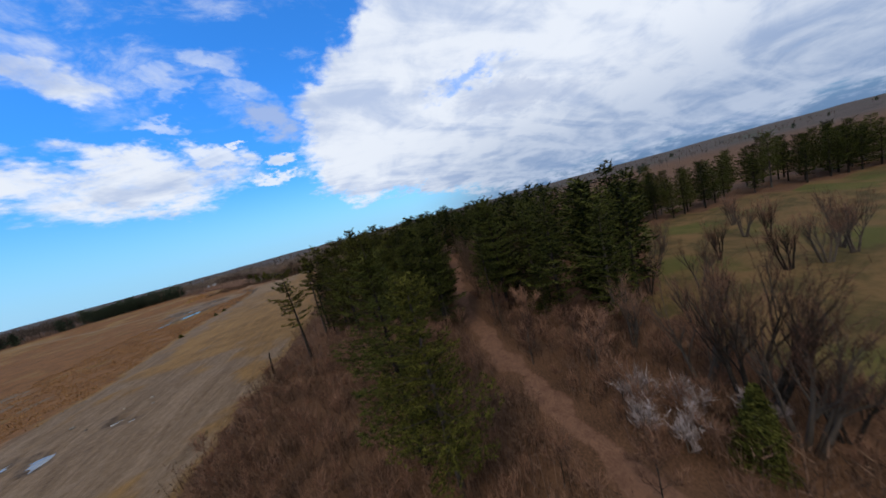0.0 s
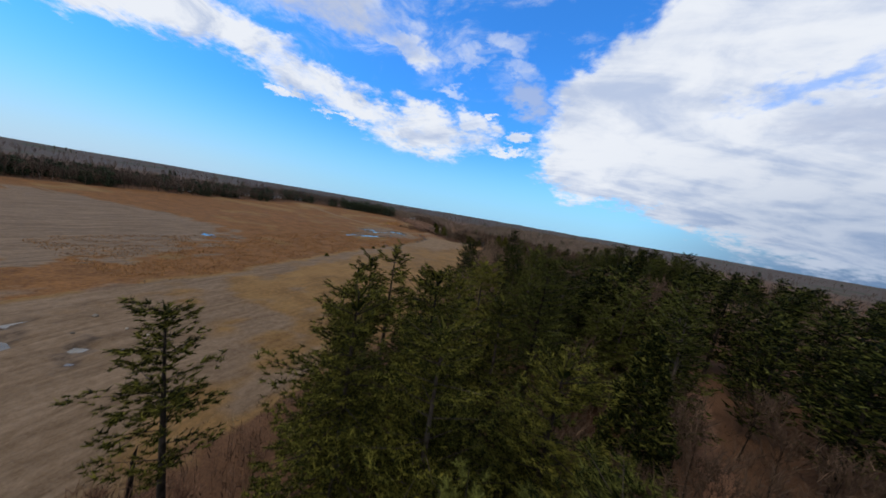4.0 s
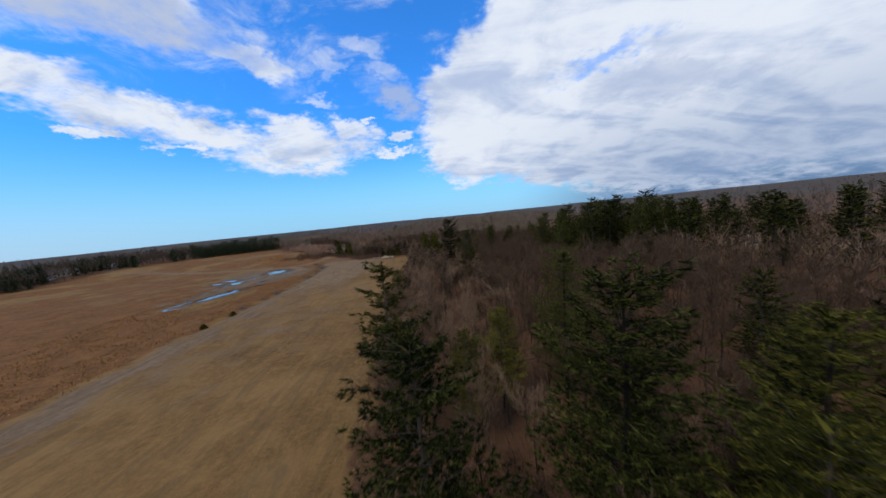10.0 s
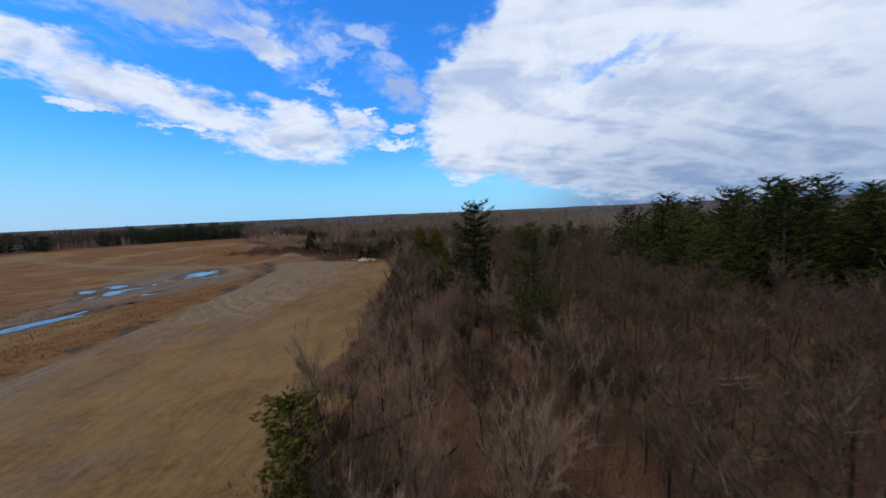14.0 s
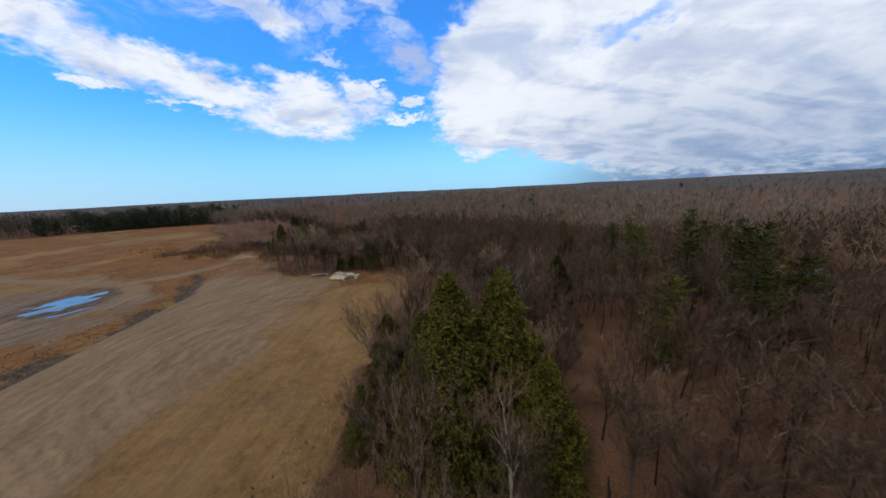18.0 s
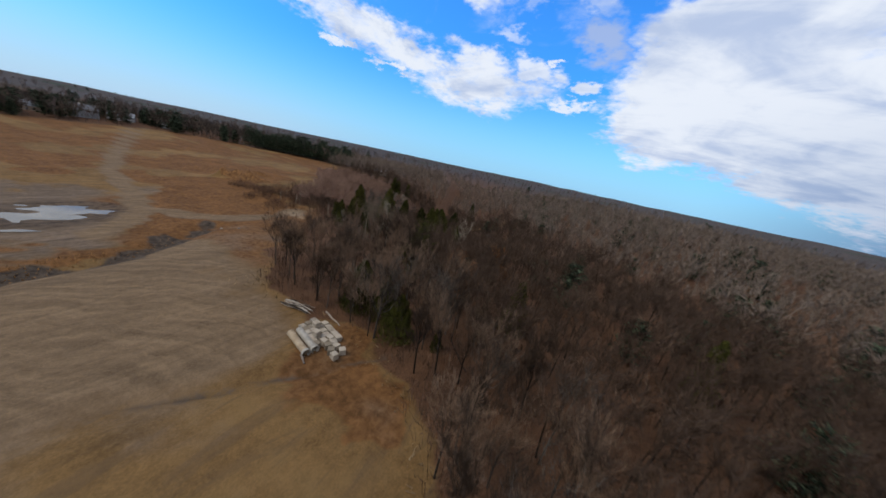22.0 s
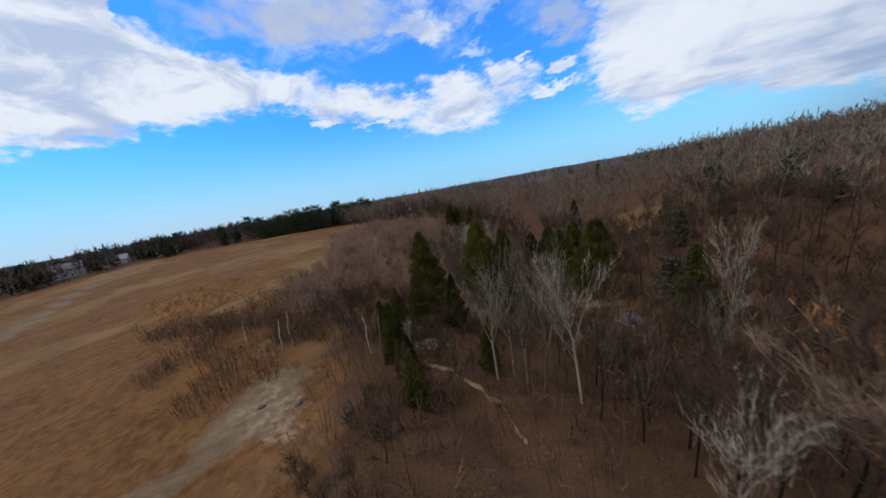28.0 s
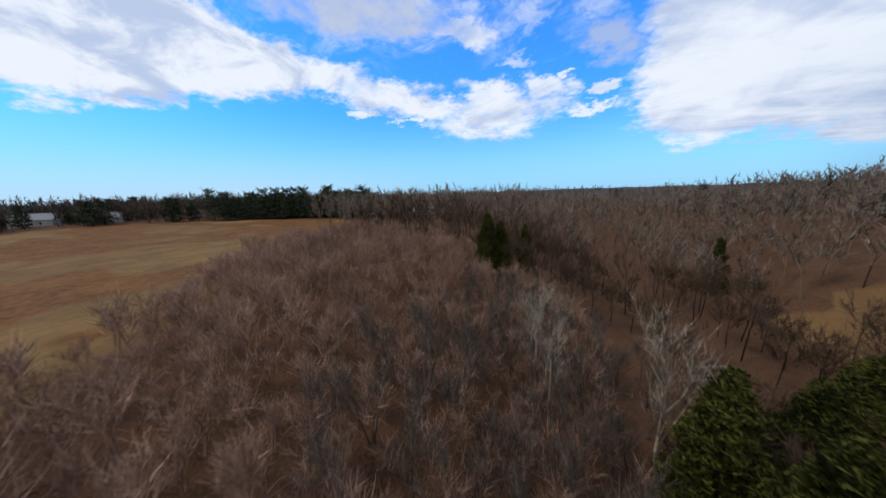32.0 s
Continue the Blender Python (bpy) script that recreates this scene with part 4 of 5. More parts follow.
# Conifers that stand out: place and height of the top.
for k, (x, y, top) in enumerate(((1.0, 21, 19.9), (14.6, 49, 20.8), (13.1, 44.5, 17), (29.6, 51.8, 17.4), (39.8, 36.7, 20.4), (36, 31, 17), (44, 36, 18), (34, 46, 19), (39, 50, 19), (-7, 66, 13), (-3.5, 70.5, 14), (-4, 62, 17), (6, 53, 18), (9.5, 49.5, 17), (10.5, 55, 19), (25, 43.4, 21.8), (29, 34, 20.5), (33, 28, 17), (-5, 80, 17.6), (9, 79, 22.5), (13, 92, 22), (7.9, 98, 22.3), (11.7, 103.7, 19.8),
                                 (3.5, 113.5, 20.8), (-5.9, 111.3, 19.5), (5, 104, 19), (22, 92.7, 19.5), (26.5, 88.5, 22), (25, 83, 20), (20.8, 110.5, 18), (9, 132, 18.6),
                                 (22, 105, 18), (-0.6, 200, 22.6), (4.4, 186.4, 18.6), (50, 197, 23), (57, 228, 23.4), (53, 203, 24.5), (70, 214, 25), (87, 220, 26), (108, 219, 20.5), (62, 206, 24),
                                 (67, 222, 24), (76, 205, 23), (28, 269, 13), (57, 282, 14), (-39.6, 298, 13.5), (60, 190, 21), (17.4, 99, 20.8), (27, 127.5, 15), (21.3, 234, 17), (24, 255.4, 14.5), (22.6, 243.7, 15.5), (33.7, 246.7, 15),
                                 (-67, 498, 14.4), (-60, 497, 11), (-50, 495, 13), (-44, 493, 14.6), (-37, 492, 15.7), (-33, 495, 14.5), (-18, 489, 17), (-14, 492, 16))):
    fit_to(NEAR_PINES[k % 3] if float(far_from_line(WAY, np.array(x), np.array(y))) < 19 else PINES[(0, 2, 4)[k % 3] if k % 9 != 4 else 1], x, y, top, 47 * k)
for k, (x, y, top) in enumerate(((-15.6, 168.6, 11.3), (-9.5, 133.1, 11.5), (13.9, 235.4, 12), (30, 237, 13), (26.6, 262, 14), (17, 271.4, 13.5), (50, 265, 12), (43, 263, 13.5), (50, 258, 13.5))):
    fit_to(YOUNG[k % 2], x, y, top, 61 * k)
for k, (x, y, top) in enumerate(((-10.1, 126.4, 19.9), (-11.2, 55.8, 18.6), (-9.2, 69.2, 19.4), (-6.6, 72.2, 21.5), (-8.5, 71.7, 20.2))):
    fit_to(SPARSE[k > 1], x, y, top, 83 * k)
for k, (x, y, top) in enumerate(((2.7, 17, 17.8), (-1.7, 58.6, 21.4), (1.9, 60.1, 22.6), (3.6, 57.5, 21.2), (9, 60.9, 20), (1.7, 68, 20.5), (5.5, 68.7, 19.6), (2.7, 75.4, 21.4), (10, 111.5, 18.5), (6, 108.5, 16.5), (1, 129, 13.5), (-3, 127.5, 12))):
    fit_to(GREEN[k % 3], x, y, top, 101 * k)
for k, (x, y, top) in enumerate(((17.7, 72.5, 18.5), (-41.2, 286, 8), (-37, 286.5, 7), (-32.6, 283.7, 6.8), (-42.5, 286.5, 6.5), (-27, 285, 3.6), (-80.8, 341, 5),
                                 (-89, 323.5, 4), (-82, 319.5, 2.5), (-79, 316, 3.8), (-84, 333, 4), (-71, 364, 4), (-67, 361, 5), (-73.6, 364.5, 3), (-85.7, 361, 4.6),
                                 (-83.5, 357, 5), (-54, 349, 3), (-84.5, 319.5, 3.2), (-82.5, 318.6, 2.4), (-80.2, 316.8, 1.8), (-86.2, 322, 4.6), (-87.6, 325, 5.2), (-76, 325, 1.5), (-110, 383.2, 10.5), (-108.5, 385, 9), (-106.9, 392.5, 7.7), (2.7, 160.3, 3.4), (-8, 158.5, 4.2), (-0.3, 144, 4), (20, 8.5, 6), (-88, 330, 5), (-20, 298, 9), (5, 300, 10), (30, 240, 11), (-75, 420, 3))):
    fit_to(RAVINE[0] if 283 < y < 287 and top > 6 else CEDARS[2 if (y > 320 and top > 4.4) or 226 < y < 234 else k % 2], x, y, top, 29 * k)
for k, (x, y, top) in enumerate(((-11, 225, 16.7), (-6.7, 226.8, 16.3), (-16.8, 230, 11.2), (-18.8, 226.5, 6.5), (-4.4, 223, 11), (-13.5, 228.5, 12), (-90.9, 336.9, 9.9), (-86, 348.4, 9.5), (-82.6, 345.5, 6.5), (6.1, 247.5, 11.5),
                                 (-76.9, 371, 2.6), (-71.1, 368.5, 3.4), (-67, 361.4, 4.4), (-66.3, 374.6, 2.7), (-80.2, 366.5, 2.0))):
    fit_to(RAVINE[0] if y > 349 else HEMLOCK[0], x, y, top, 77 * k)
fit_to(DEAD[0], -7.4, 220.6, 10.4, 30)
fit_to(DEAD[0], -30.5, 290, 11, 140)
fit_to(BARE[3], -75.3, 367.6, 3.5, 20)
for x, y, size in ((-69.7, 173.5, 0.6), (-67.4, 135.5, 0.55), (-69.6, 184, 0.65)):
    BUSH[0].plant(x, y, size, 40 * x)
for k, (x, y, top) in enumerate(((-67.2, 325.4, 9.8), (-50.5, 349, 7), (-56.5, 331, 5.5), (-61, 312, 8.5), (-65, 303.6, 8.2), 
                                 (-87.7, 363, 8), (-94.8, 362, 8), (-41, 284, 9.5), (-84, 322, 3), (-97, 366, 6))):
    fit_to(BIRCH[k % 3], x, y, top, 71 * k)
for k, (x, y, top) in enumerate(((-74.6, 323.4, 11.2), (-73.6, 325.5, 11.2), (-71.7, 323.8, 11.4), (-70.4, 325, 11.8), (-68.8, 327.5, 10.6))):
    fit_to(TAN[k % 2], x, y, top, 131 * k)
for k, (x, y, top) in enumerate(((-34, 303, 9), (-30, 304, 8), (-29, 317, 9), (-30, 297, 7.5), (-35, 307, 8), (-24, 305, 8), (-53, 321, 7))):
    fit_to(BEECH[k % 2], x, y, top, 67 * k)
for k, (x, y, top) in enumerate(((24.7, 13.6, 12.3), (24.4, 10.5, 14.6), (26.4, 20.7, 10.1), (66.7, 16.9, 10.6), (64, 15, 10), (55.6, 18.3, 9.1), (22.9, 7.6, 12.2), (33, 18, 9.5), (38, 18.5, 9), (30, 10, 9), (25, 6.5, 8), (59, 16, 9.5), (72, 26, 10), (58, 27, 9), (46, 24, 9), (50, 33, 10), (41, 28, 9), (74, 30, 9), (62, 38, 9.5), (85, 36, 9), (-18, 235, 13), (-16.3, 245.7, 11.8), (-17, 237, 12))):
    fit_to(CLUMP[k % 2], x, y, top, 53 * k)
for k, (x, y, top) in enumerate(((19.7, 19.8, 9), (16.6, 26.4, 8), (21, 22, 7.5), (9, 14, 5), (18, 16, 6.5), (6, 20, 5), (11, 32, 6), (22, 33, 8), (24, 27, 7.5), (12.8, 10, 6.5), (3, 12, 4.5),
                                 (9, 38, 6), (20, 38, 8), (34, 118, 9), (38, 112, 9))):
    fit_to(RED[k % 2], x, y, top, 37 * k)

for k, (x, y, top) in enumerate(((16.8, 13.6, 4.6), (18.6, 15.2, 5.2), (17.6, 11.2, 4.2), (20.4, 12.6, 4.4), (22.6, 9.2, 4.0))):
    fit_to(BLOSSOM[k % 2], x, y, top, 59 * k)

lawn_pines = scatter(105, (70, 10), (190, 90), 3.7, lambda x, y: ~open_ground(x, y) & (far_from_line([(80, 66), (96, 63), (115, 57), (135, 49), (160, 36), (180, 18)], x, y) < 11), 35)
path_gap = lambda x, y: far_from_line(WAY, x, y)
pines = scatter(330, (-26, 8), (150, 240), 4.8, lambda x, y: wooded(x, y) & pine_zone(x, y), 3)
close = path_gap(pines[:, 0], pines[:, 1])
plant_all(PINES, pines[close < 24][:60], 0.52, 1.0, 4)
block = (close >= 24) & (pines[:, 1] > 150)
plant_all(MID_PINES, pines[block], 0.8, 1.1, 31)
plant_all(MID_PINES, lawn_pines, 0.62, 0.86, 36)
slim = [pine_shapes(300 + k, t, w, c, 0.0, 0.42) for k, (t, w, c) in enumerate(((20, 3.8, 0.12), (18, 3.6, 0.1), (21, 3.6, 0.18)))]
far_pines = scatter(34, (70, 165), (150, 235), 5.0, lambda x, y: ~open_ground(x, y), 37)
many("pine_woods", np.concatenate([pines[(close >= 24) & ~block], far_pines]), slim, BARK, NEEDLES, "dense dark green pine woods", 5, 0.8, 1.1)

low_growth = lambda x, y: (x < -86) & (x > -165) & (y > 300) & (y < 385)
bare_here = lambda x, y: wooded(x, y) & ~pine_zone(x, y) & ~low_growth(x, y) & ~(inside(GLADE, x, y) & (lumps(x, y, 3, 95) > -0.75))
trees = scatter(560, (-110, 100), (45, 385), 2.5, lambda x, y: bare_here(x, y) & (path_gap(x, y) < 15) & ((x > -8) | (y > 76)) & (x > -72) & ~((x < -62) & (y < 322)) & ((y > 256) | (far_from_line(FIELD[1:14], x, y) > 3.2)), 5)
rim = scatter(30, (-96, 270), (-14, 318), 1.8, lambda x, y: wooded(x, y) & (far_from_line(FIELD[12:22], x, y) < 5) & (x > -72), 12)
plant_all(BARE, np.concatenate([trees, rim]), 0.7, 1.0, 6)
pale = scatter(18, (-60, 236), (30, 300), 4.0, lambda x, y: bare_here(x, y) & (path_gap(x, y) < 18), 13)
plant_all(GREY, np.concatenate([pale, [(3, 250), (8, 248), (11, 244), (24, 257), (-1, 244), (15, 252)]]), 0.75, 1.0, 14)
thin = [bare_shapes(400 + k, t, w, 500, 1, 0.066, 1) for k, (t, w) in enumerate(((12, 0.9), (10, 1.05), (13, 0.8), (11, 0.95)))]
woods = scatter(5200, (-160, 50), (100, 430), 2.6, lambda x, y: bare_here(x, y) & (path_gap(x, y) > 13) & (path_gap(x, y) < 70) & ((y > 100) | (x < 50)) & ((x > -8) | (y > 76)), 8)
broad = [bare_shapes(410 + k, t, w, 150, 1, 0.16, 2) for k, (t, w) in enumerate(((13, 0.9), (12, 1.0), (14, 0.8)))]
middle = scatter(4500, (-230, 60), (150, 520), 3.7, lambda x, y: bare_here(x, y) & (path_gap(x, y) >= 68) & ((y > 112) | (x < 40)), 10)
mixed = scatter(120, (-60, 235), (150, 500), 9.0, lambda x, y: bare_here(x, y) & (path_gap(x, y) > 34) & (lumps(x, y, 55, 81) > -0.1), 82)
many("scattered_conifers", mixed, [pine_shapes(500 + k, 12, 3.6, 0.08, 0.0, 0.45, 1.2) for k in range(2)], BARK, HAZY_NEEDLES, "dark conifers scattered through the leafless woods", 83, 0.5, 0.85)
many("further_bare_woods", middle[middle[:, 1] < 290], broad, TWIGS, TWIGS, "leafless woods of spreading dull brown crowns", 11, 0.75, 1.1)
many("hillside_bare_woods", middle[middle[:, 1] >= 290], broad, TWIGS, HAZY_TWIGS, "leafless hillside woods of spreading grey-brown crowns, paled by painted haze", 12, 0.75, 1.1)
many("bare_woods", woods, thin, BARK, MID_TWIGS, "wide leafless broadleaf woods, grey-brown", 9, 0.7, 1.1)
under = [shrub_shapes(420 + k, t, 0.06, 18) for k, t in enumerate((2.2, 3.0, 1.6))]
brush = scatter(4600, (-130, 5), (50, 385), 1.5, lambda x, y: wooded(x, y) & (path_gap(x, y) < 45) & ~low_growth(x, y) & ~inside(GLADE, x, y), 15)
thicket = scatter(420, (-26, 2), (30, 56), 1.2, wooded, 17)
margin = scatter(500, (-130, 60), (-10, 345), 1.1, lambda x, y: wooded(x, y) & (far_from_line(FIELD[2:30], x, y) < 4), 18)
slope = scatter(520, (-128, 306), (-86, 334), 1.2, lambda x, y: (lumps(x, y, 10, 72) > -0.35) & (x + y < 232) & (x > -118 - 0.5 * (y - 320)) & (np.hypot(x + 90, (y - 309) * 0.8) > 5), 73)
strip = scatter(200, (-128, 306), (-94, 324), 0.8, lambda x, y: far_from_line([(-96, 320), (-106, 319), (-116, 315), (-126, 311)], x, y) < 1.6 + 0.8 * lumps(x, y, 7, 71), 38)
reds = [bare_shapes(470 + k, t, w, 240, 2, 0.05, 1, low=0.15) for k, (t, w) in enumerate(((5.5, 0.8), (4.5, 0.9), (6.5, 0.7)))]
budding = scatter(1500, (-150, 306), (-76, 390), 1.3, lambda x, y: wooded(x, y) & (far_from_line(RIVER, x, y) > 14) & ~((x > -97) & (y < 330) & (lumps(x, y, 9, 52) > 0.1)) & ~((x < -110) & (y < 324)) & (far_from_line(FIELD[22:36], x, y) > 2.5), 19)
tall_ones = scatter(70, (-106, 346), (-84, 380), 2.6, lambda x, y: wooded(x, y) & (path_gap(x, y) > 5) & (far_from_line(RIVER, x, y) > 8), 33)
many("grey_thicket", tall_ones, [bare_shapes(490 + k, t, 0.6, 420, 2, 0.035, 1, low=0.2) for k, t in enumerate((7.5, 6.5, 8))], GREY_BARK, GREY_BARK, "thicket of slender light grey saplings", 34, 0.8, 1.1)
edge_scrub = scatter(330, (-24, 2), (33, 58), 1.7, lambda x, y: wooded(x, y) & (lumps(x, y, 11, 55) > -0.7), 56)
many("edge_thicket", edge_scrub, reds, BRUSH, RED_TWIGS, "thicket of reddish-brown leafless shrubs along the wood edge", 57, 0.42, 0.85)
near_scrub = (budding[:, 1] < 335) & (budding[:, 0] > -101)
many("low_scrub", budding[near_scrub], reds, TWIGS, TWIGS, "low brown leafless scrub on the slope", 58, 0.4, 0.75)
many("budding_thicket", budding[~near_scrub], reds, PINK_TWIGS, PINK_TWIGS, "thicket of low trees with reddish budding twigs", 29, 0.5, 0.95)
many("undergrowth", np.concatenate([brush, thicket, thicket + 0.5, margin, strip, slope]), under, BRUSH, BRUSH, "leafless reddish-brown undergrowth and saplings", 16, 0.6, 1.3)

# Woods further out, thinning in detail to the horizon.
faint = [bare_shapes(440 + k, t, w, 60, 1, 0.26, 2) for k, (t, w) in enumerate(((12, 0.7), (10, 0.8), (13, 0.6)))]
dim = [pine_shapes(460 + k, t, w, 0.08, 0.0, 0.34, 1.5) for k, (t, w) in enumerate(((16, 4.4), (14, 4.2)))]


def ring(count, near_, far_, seed, keep):
    """Places round the middle of the walk, ahead and to both sides, evenly spread by the logarithm of their distance."""
    r = np.random.default_rng(seed)
    d = near_ * (far_ / near_) ** r.random(count)
    a = radians(38) + np.radians(r.uniform(-125, 100, count))
    p = np.stack([-40 - d * np.sin(a), 200 + d * np.cos(a)], 1)
    return p[keep(p[:, 0], p[:, 1])]


by_houses = lambda x, y: np.min([np.where((x > hx - 20) & (np.abs(y - hy - 3 * np.sin(x)) < 5), 0, 1) for hx, hy in ((-312, 340), (-306, 322), (-318, 300), (-300, 362), (-308, 268), (-305, 235))], 0) > 0
beyond = lambda x, y: ~open_ground(x, y) & ((x < -230) | (x > 150) | (y > 520) | (y < 110))
patches = lambda x, y: lumps(x, y, 240, 41) + 0.5 * lumps(x, y, 90, 42) > 1.05
outer = ring(4400, 130, 2600, 21, lambda x, y: beyond(x, y) & ~patches(x, y))
western = np.concatenate([scatter(1500, (-370, 60), (-262, 430), 3.2, lambda x, y: ~inside(FIELD, x, y) & (far_from_line(ROAD, x, y) > 6) & by_houses(x, y), 27), scatter(300, (-262, 400), (-150, 480), 4.0, lambda x, y: ~inside(FIELD, x, y) & (x < -230), 28)])
many("western_bare_woods", western, faint, HAZY_TWIGS, HAZY_TWIGS, "leafless woods along the far side of the field", 32, 0.8, 1.2)
many("distant_bare_woods", outer, faint, HAZY_HORIZON_TWIGS, HAZY_HORIZON_TWIGS, "far leafless woods reaching to the horizon", 22, 0.8, 1.3)
row = scatter(170, (-262, 385), (-200, 440), 3.6, lambda x, y: ~inside(FIELD, x, y) & (far_from_line([(-205, 428), (-230, 418), (-262, 388)], x, y) < 14), 25)
west = scatter(330, (-350, 60), (-262, 385), 4.5, lambda x, y: ~inside(FIELD, x, y) & (lumps(x, y, 45, 44) > 0.0) & by_houses(x, y), 26)
firs = ring(1500, 130, 2600, 23, lambda x, y: beyond(x, y) & patches(x, y))
stout = [pine_shapes(480 + k, t, 4.6, 0.1, 0.0, 0.45) for k, t in enumerate((14, 12))]
# Both far pine stands use the needle colour with haze painted in.
many("far_pine_row", row, stout, BARK, HAZY_NEEDLES, "row of tall dark pines beyond the field", 30, 0.8, 1.15)
many("distant_pine_woods", np.concatenate([west, firs]), dim, BARK, HAZY_NEEDLES, "far dark green pines among the woods", 24, 0.55, 0.85)


# ---- water ----
def water_look(n, where):
    return n.mix(n.step(n.noise(where, 0.4, 4.0), 0.3, 0.7), rgb(0.060, 0.051, 0.039), rgb(0.130, 0.112, 0.088))


WATER = material("still_water", water_look, 0.06, specular=0.6)


def part(name, shape, look_of, parent, label=""):
    """One mesh under a thing or a part. shape: a bmesh."""
    data = bpy.data.meshes.new(name)
    shape.to_mesh(data)
    shape.free()
    data.materials.append(look_of)
    ob = new(name, data)
    ob.parent = parent
    return tagged(ob, label)


def make_water():
    for k, p in enumerate(PUDDLES):
        shape = bmesh.new()
        c, s = math.cos(radians(p[4])), math.sin(radians(p[4]))
        rim = []
        for j in range(40):
            t = 2 * math.pi * j / 40
            a, b = 1.5 * p[3] * math.cos(t), 1.5 * p[2] * math.sin(t)
            rim.append(shape.verts.new((p[0] + a * c - b * s, p[1] + a * s + b * c, p[5])))
        shape.faces.new(rim)
        data = bpy.data.meshes.new("water")
        shape.to_mesh(data)
        shape.free()
        data.materials.append(WATER)
        tagged(new("water", data), "shallow puddle of still rain water in mud", "puddle", kind="structure")
    shape = bmesh.new()
    left, right = [], []
    for (ax, ay), (bx, by) in zip(RIVER, RIVER[1:]):
        way = Vector((bx - ax, by - ay, 0)).normalized()
        side = Vector((-way.y, way.x, 0)) * 2.0
        for f in (0.0, 0.5):
            spot = Vector((ax + (bx - ax) * f, ay + (by - ay) * f, -10.75))
            left.append(shape.verts.new(spot + side))
            right.append(shape.verts.new(spot - side))
    for k in range(len(left) - 1):
        shape.faces.new((left[k], left[k + 1], right[k + 1], right[k]))
    data = bpy.data.meshes.new("water")
    shape.to_mesh(data)
    shape.free()
    data.materials.append(WATER)
    tagged(new("water", data), "narrow dark stream in the ravine", "stream", kind="structure")


make_water()


# ---- building materials at the field's corner ----
CONCRETE = material("weathered_concrete", lambda n, w: (mottled((0.20, 0.16, 0.112), (0.41, 0.345, 0.265), 2.2, 0.35)(n, w), n.noise(w, 9.0, 5.0)), 0.9, bump=0.4)
PIPE_TAN = material("dusty_tan_pipe", mottled((0.25, 0.18, 0.11), (0.42, 0.33, 0.22), 1.2, 0.1), 0.85)
PIPE_GREY = material("grey_pipe", mottled((0.20, 0.18, 0.15), (0.38, 0.34, 0.28), 1.2, 0.1), 0.8)
ROCK = material("pale_rock", mottled((0.085, 0.072, 0.058), (0.23, 0.195, 0.155), 1.5, 0.3), 0.9)


def block_mesh(long, wide, high, seed):
    shape = bmesh.new()
    bmesh.ops.create_cube(shape, size=1.0)
    r = random.Random(seed)
    for v in shape.verts:
        v.co = Vector((v.co.x * long, v.co.y * wide, (v.co.z + 0.5) * high)) + Vector((r.uniform(-0.03, 0.03), r.uniform(-0.03, 0.03), r.uniform(-0.02, 0.02) if v.co.z > 0 else 0))
    bmesh.ops.bevel(shape, geom=list(shape.edges), offset=0.035, segments=2, affect="EDGES")
    data = bpy.data.meshes.new("concrete_block")
    shape.to_mesh(data)
    shape.free()
    data.materials.append(CONCRETE)
    return data


def make_blocks():
    """Rough rows of concrete blocks; a is the way of the rows, b across them."""
    a, b, start = Vector((0.97, -0.24, 0)), Vector((0.24, 0.97, 0)), Vector((-42.2, 276.6, 0))
    meshes = [block_mesh(0.80, 0.74, 0.72, 1), block_mesh(0.76, 0.72, 0.70, 2), block_mesh(0.82, 0.70, 0.74, 3)]
    r = random.Random(5)
    spots = [(u, 0.0) for u in (0.1, 0.95, 1.75, 2.55, 3.4, 4.2)] + [(u, 0.85) for u in (-0.1, 0.75, 1.6, 2.4, 3.2, 4.1, 5.0, 5.9, 6.8)]
    spots += [(u, 1.7) for u in (-0.4, 0.5, 1.5, 2.3, 3.1, 3.9, 4.8, 5.7)] + [(u, 2.5) for u in (1.0, 1.85, 2.7, 3.6, 4.4)] + [(6.7, 1.9)]
    for k, (u, v) in enumerate(spots):
        spot = start + a * (u + r.uniform(-0.08, 0.08)) + b * (v + r.uniform(-0.08, 0.08))
        ob = new("concrete_block", meshes[k % 3])
        ob.matrix_world = pose(spot.x, spot.y, float(land(spot.x, spot.y)) - 0.03, 0, 0, -14 + r.gauss(0, 5 if u < 5 else 14))
        tagged(ob, "weathered tan concrete block set down in rows", "concrete block", "concrete blocks at the field corner")
    for k, (u, v, high) in enumerate(((1.2, 1.3, 0.72), (2.9, 0.5, 0.72))):
        spot = start + a * u + b * v
        ob = new("concrete_block", meshes[k])
        ob.matrix_world = pose(spot.x, spot.y, float(land(spot.x, spot.y)) + high - 0.06, 0, 0, -10 + 12 * k)
        tagged(ob, "weathered tan concrete block lying on other blocks", "concrete block", "concrete blocks at the field corner")


make_blocks()


